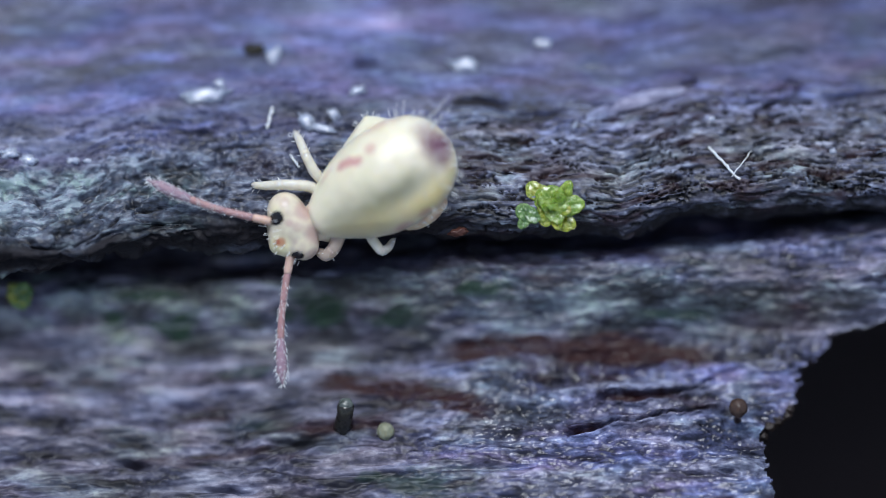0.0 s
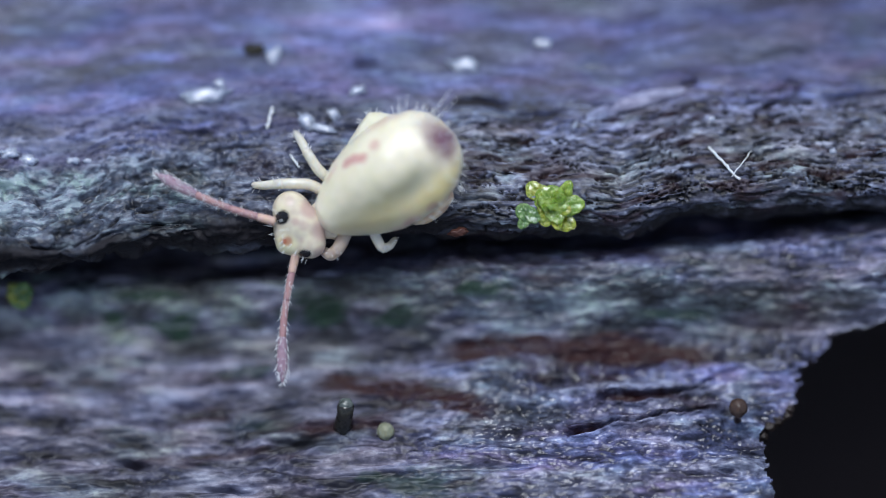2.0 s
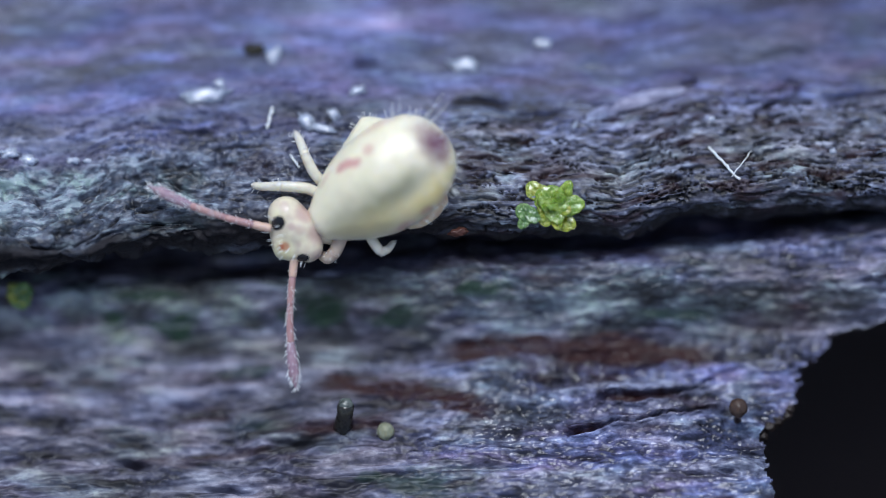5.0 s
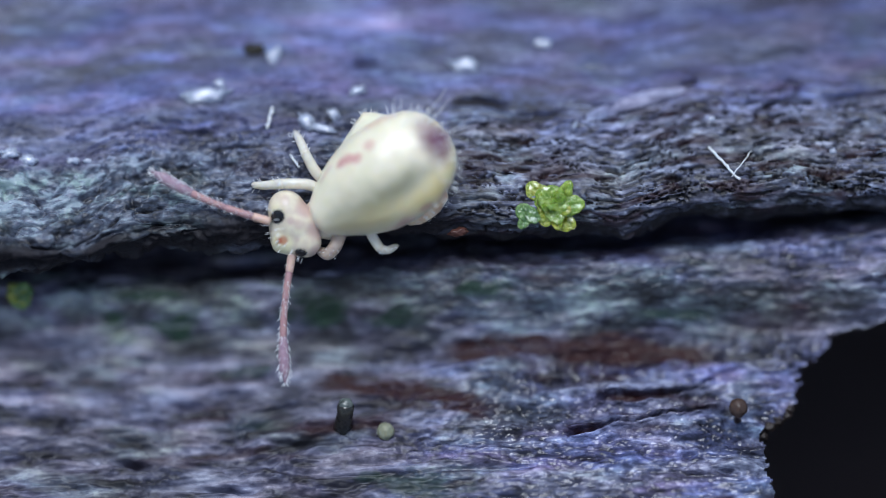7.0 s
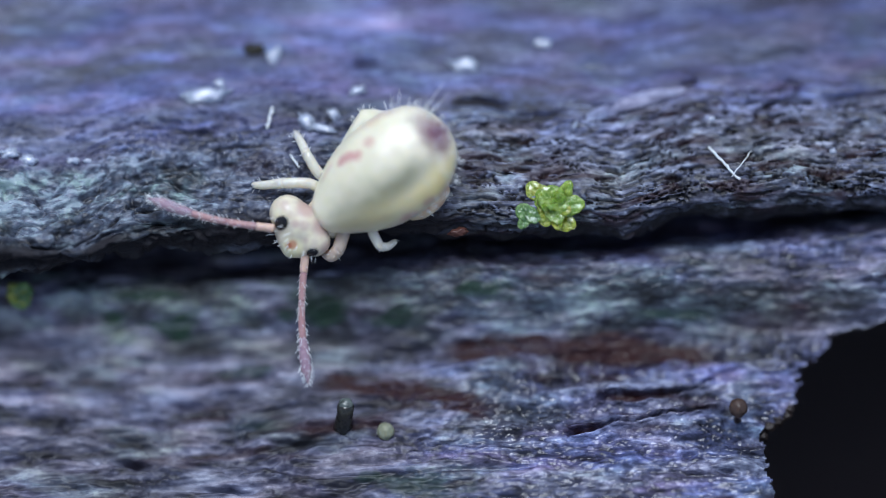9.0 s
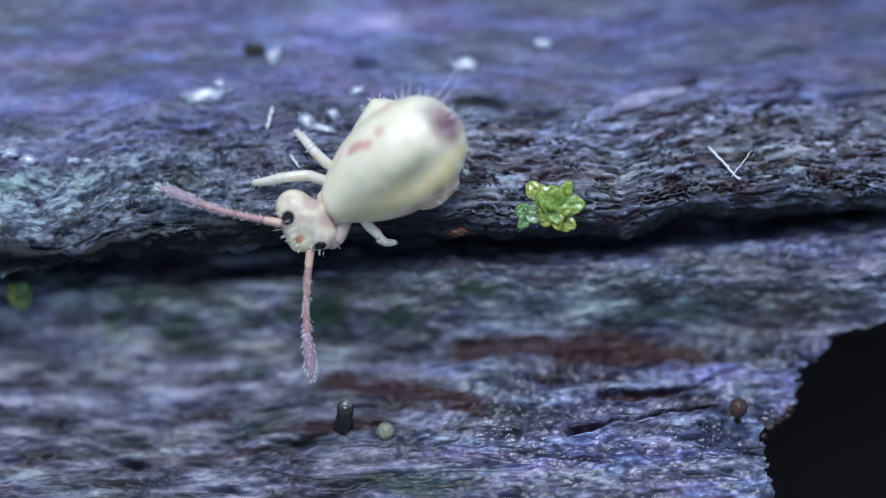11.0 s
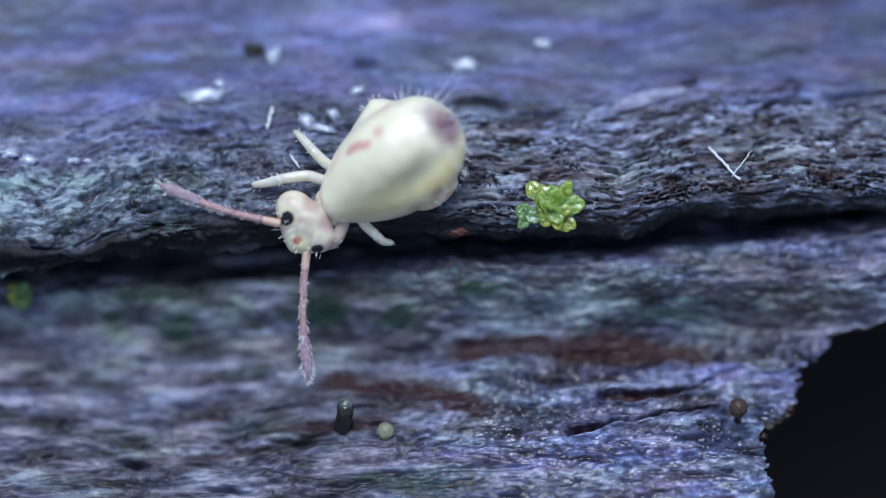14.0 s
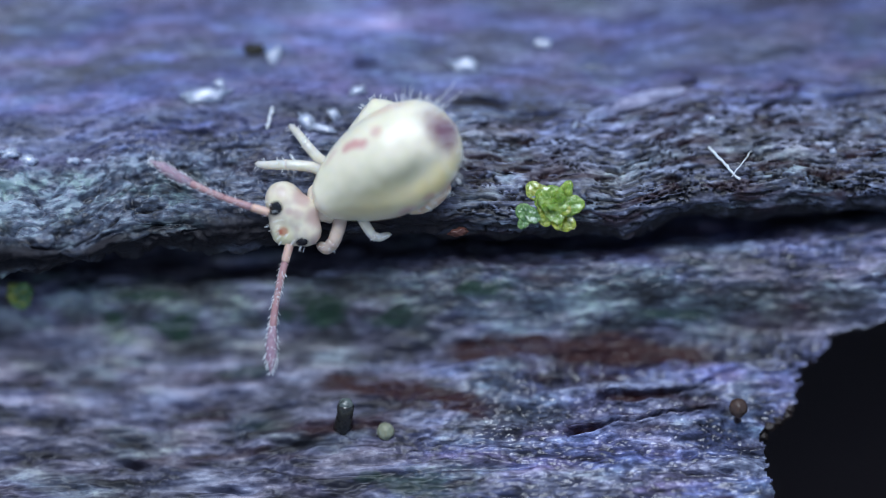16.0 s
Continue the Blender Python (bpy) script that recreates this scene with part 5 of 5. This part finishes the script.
    walk(leg_a, [
        (0, mm(-0.5523, -0.1305, 0.05, 175.05)),
        (0.5, mm(-0.5519, -0.1306, 0.05, 171.50)),
        (1, mm(-0.5932, -0.1268, 0.05, 174.76)),
        (1.5, mm(-0.5750, -0.1271, 0.05, 171.45)),
        (2, mm(-0.6056, -0.1258, 0.05, 174.92)),
        (2.5, mm(-0.5572, -0.1301, 0.05, 174.78)),
        (3, mm(-0.5519, -0.1305, 0.05, 179.22)),
        (3.5, mm(-0.5430, -0.1319, 0.05, 171.87)),
        (4, mm(-0.5480, -0.1313, 0.05, 170.30)),
        (6.5, mm(-0.5677, -0.1279, 0.05, 170.50)),
        (7, mm(-0.5537, -0.1304, 0.05, 174.94)),
        (7.5, mm(-0.5621, -0.1300, 0.05, 176.83)),
        (8, mm(-0.5727, -0.1299, 0.05, -181.73)),
        (8.5, mm(-0.5648, -0.1297, 0.05, 176.08)),
        (9, mm(-0.5680, -0.1288, 0.05, 173.67)),
        (11.5, mm(-0.6687, -0.1376, 0.05, -177.01)),
        (12, mm(-0.6599, -0.1417, 0.05, -174.98)),
        (12.5, mm(-0.6614, -0.1354, 0.05, -177.82)),
        (13, mm(-0.6573, -0.1340, 0.05, -178.38)),
        (13.5, mm(-0.6532, -0.1358, 0.05, -177.51)),
        (14, mm(-0.6465, -0.1350, 0.05, -177.76)),
        (14.5, mm(-0.6266, -0.1331, 0.05, -178.02)),
        (15, mm(-0.6200, -0.1350, 0.05, -176.17)),
        (15.5, mm(-0.6023, -0.1355, 0.05, -174.25)),
        (16, mm(-0.5581, -0.1301, 0.05, 175.44)),
    ])
    walk(leg_b, [
        (0, mm(-0.5377, -0.0639, 0.0, 120.60)),
        (0.5, mm(-0.5421, -0.0552, 0.0, 117.21)),
        (1, mm(-0.5360, -0.0665, 0.0, 122.75)),
        (1.5, mm(-0.5464, -0.0480, 0.0, 118.84)),
        (2, mm(-0.5450, -0.0532, 0.0, 124.16)),
        (2.5, mm(-0.5355, -0.0675, 0.0, 120.44)),
        (3, mm(-0.5279, -0.0783, 0.0, 124.29)),
        (3.5, mm(-0.5440, -0.0516, 0.0, 117.25)),
        (4, mm(-0.5462, -0.0464, 0.0, 116.12)),
        (6.5, mm(-0.5465, -0.0470, 0.0, 117.45)),
        (7, mm(-0.5297, -0.0778, 0.0, 119.93)),
        (7.5, mm(-0.5208, -0.0910, 0.0, 121.91)),
        (8, mm(-0.5128, -0.1010, 0.0, 123.79)),
        (8.5, mm(-0.5210, -0.0913, 0.0, 121.30)),
        (9, mm(-0.5277, -0.0817, 0.0, 119.36)),
        (11.5, mm(-0.4998, -0.0801, 0.0, 137.81)),
        (12, mm(-0.4923, -0.0858, 0.0, 139.29)),
        (12.5, mm(-0.5008, -0.0800, 0.0, 136.39)),
        (13, mm(-0.5012, -0.0801, 0.0, 135.48)),
        (13.5, mm(-0.4981, -0.0827, 0.0, 136.08)),
        (14, mm(-0.4956, -0.0857, 0.0, 135.29)),
        (14.5, mm(-0.5181, -0.0856, 0.0, 132.05)),
        (15, mm(-0.5057, -0.0978, 0.0, 133.23)),
        (15.5, mm(-0.4896, -0.1129, 0.0, 134.45)),
        (16, mm(-0.5095, -0.0900, 0.0, 137.16)),
    ])
    walk(leg_c, [
        (0, mm(-0.2061, -0.4465, 0.0, -29.25)),
        (0.5, mm(-0.2173, -0.4394, 0.0, -32.27)),
        (1, mm(-0.2238, -0.4308, 0.0, -41.46)),
        (1.5, mm(-0.2279, -0.4309, 0.0, -35.52)),
        (2, mm(-0.2291, -0.4277, 0.0, -39.21)),
        (2.5, mm(-0.2102, -0.4439, 0.0, -32.27)),
        (3, mm(-0.1919, -0.4539, 0.0, -27.50)),
        (3.5, mm(-0.2104, -0.4442, 0.0, -28.11)),
        (4, mm(-0.2182, -0.4395, 0.0, -30.20)),
        (6.5, mm(-0.2275, -0.4315, 0.0, -35.05)),
        (7, mm(-0.2087, -0.4447, 0.0, -34.94)),
        (7.5, mm(-0.2065, -0.4462, 0.0, -38.60)),
        (8, mm(-0.2052, -0.4473, 0.0, -42.52)),
        (8.5, mm(-0.2094, -0.4437, 0.0, -40.72)),
        (9, mm(-0.2171, -0.4364, 0.0, -42.45)),
        (11.5, mm(-0.4050, -0.4950, 0.0, -19.00)),
        (12, mm(-0.4050, -0.4950, 0.0, -19.00)),
        (12.5, mm(-0.4100, -0.4900, 0.0, -19.00)),
        (13, mm(-0.4160, -0.4920, 0.0, -19.00)),
        (13.5, mm(-0.4100, -0.4920, 0.0, -19.00)),
        (14, mm(-0.4000, -0.4900, 0.0, -20.00)),
        (14.5, mm(-0.3400, -0.4650, 0.0, -25.00)),
        (15, mm(-0.3200, -0.4600, 0.0, -28.00)),
        (15.5, mm(-0.3100, -0.4580, 0.0, -29.00)),
        (16, mm(-0.3000, -0.4560, 0.0, -30.00)),
    ])
    walk(thigh_shin[leg_c], [(t, bent(0.265, -0.115, 0.06, turn)) for t, turn in (
        (0, 0), (2, 0), (3, -10), (4, -5), (6.5, -12), (7, -28), (8, -20), (9, -15), (11.5, -80), (12, -82), (13, -85), (14, -80), (14.5, -45), (15, -32), (15.5, -36), (16, -36))])
    walk(leg_d, [
        (0, mm(-0.4102, -0.4465, 0.0, -115.02)),
        (0.5, mm(-0.4155, -0.4567, 0.0, -117.50)),
        (1, mm(-0.4421, -0.5019, 0.0, -119.95)),
        (1.5, mm(-0.4180, -0.4605, 0.0, -119.32)),
        (2, mm(-0.4251, -0.4722, 0.0, -120.23)),
        (2.5, mm(-0.4165, -0.4584, 0.0, -118.00)),
        (3, mm(-0.4095, -0.4452, 0.0, -115.94)),
        (3.5, mm(-0.4039, -0.4338, 0.0, -116.21)),
        (4, mm(-0.4068, -0.4398, 0.0, -116.88)),
        (6.5, mm(-0.4149, -0.4555, 0.0, -117.92)),
        (7, mm(-0.4156, -0.4575, 0.0, -116.18)),
        (7.5, mm(-0.4239, -0.4744, 0.0, -116.25)),
        (8, mm(-0.4333, -0.4957, 0.0, -115.17)),
        (8.5, mm(-0.4296, -0.4902, 0.0, -113.97)),
        (9, mm(-0.4271, -0.4843, 0.0, -114.22)),
        (11.5, mm(-0.4957, -0.4668, 0.0, -118.60)),
        (12, mm(-0.4892, -0.4625, 0.0, -116.98)),
        (12.5, mm(-0.4974, -0.4695, 0.0, -118.67)),
        (13, mm(-0.4961, -0.4654, 0.0, -119.02)),
        (13.5, mm(-0.4926, -0.4651, 0.0, -117.79)),
        (14, mm(-0.4907, -0.4737, 0.0, -117.31)),
        (14.5, mm(-0.4414, -0.4727, 0.0, -115.28)),
        (15, mm(-0.4450, -0.4982, 0.0, -115.94)),
        (15.5, mm(-0.4463, -0.5333, 0.0, -112.61)),
        (16, mm(-0.4444, -0.5431, 0.0, -109.52)),
    ])


motions()
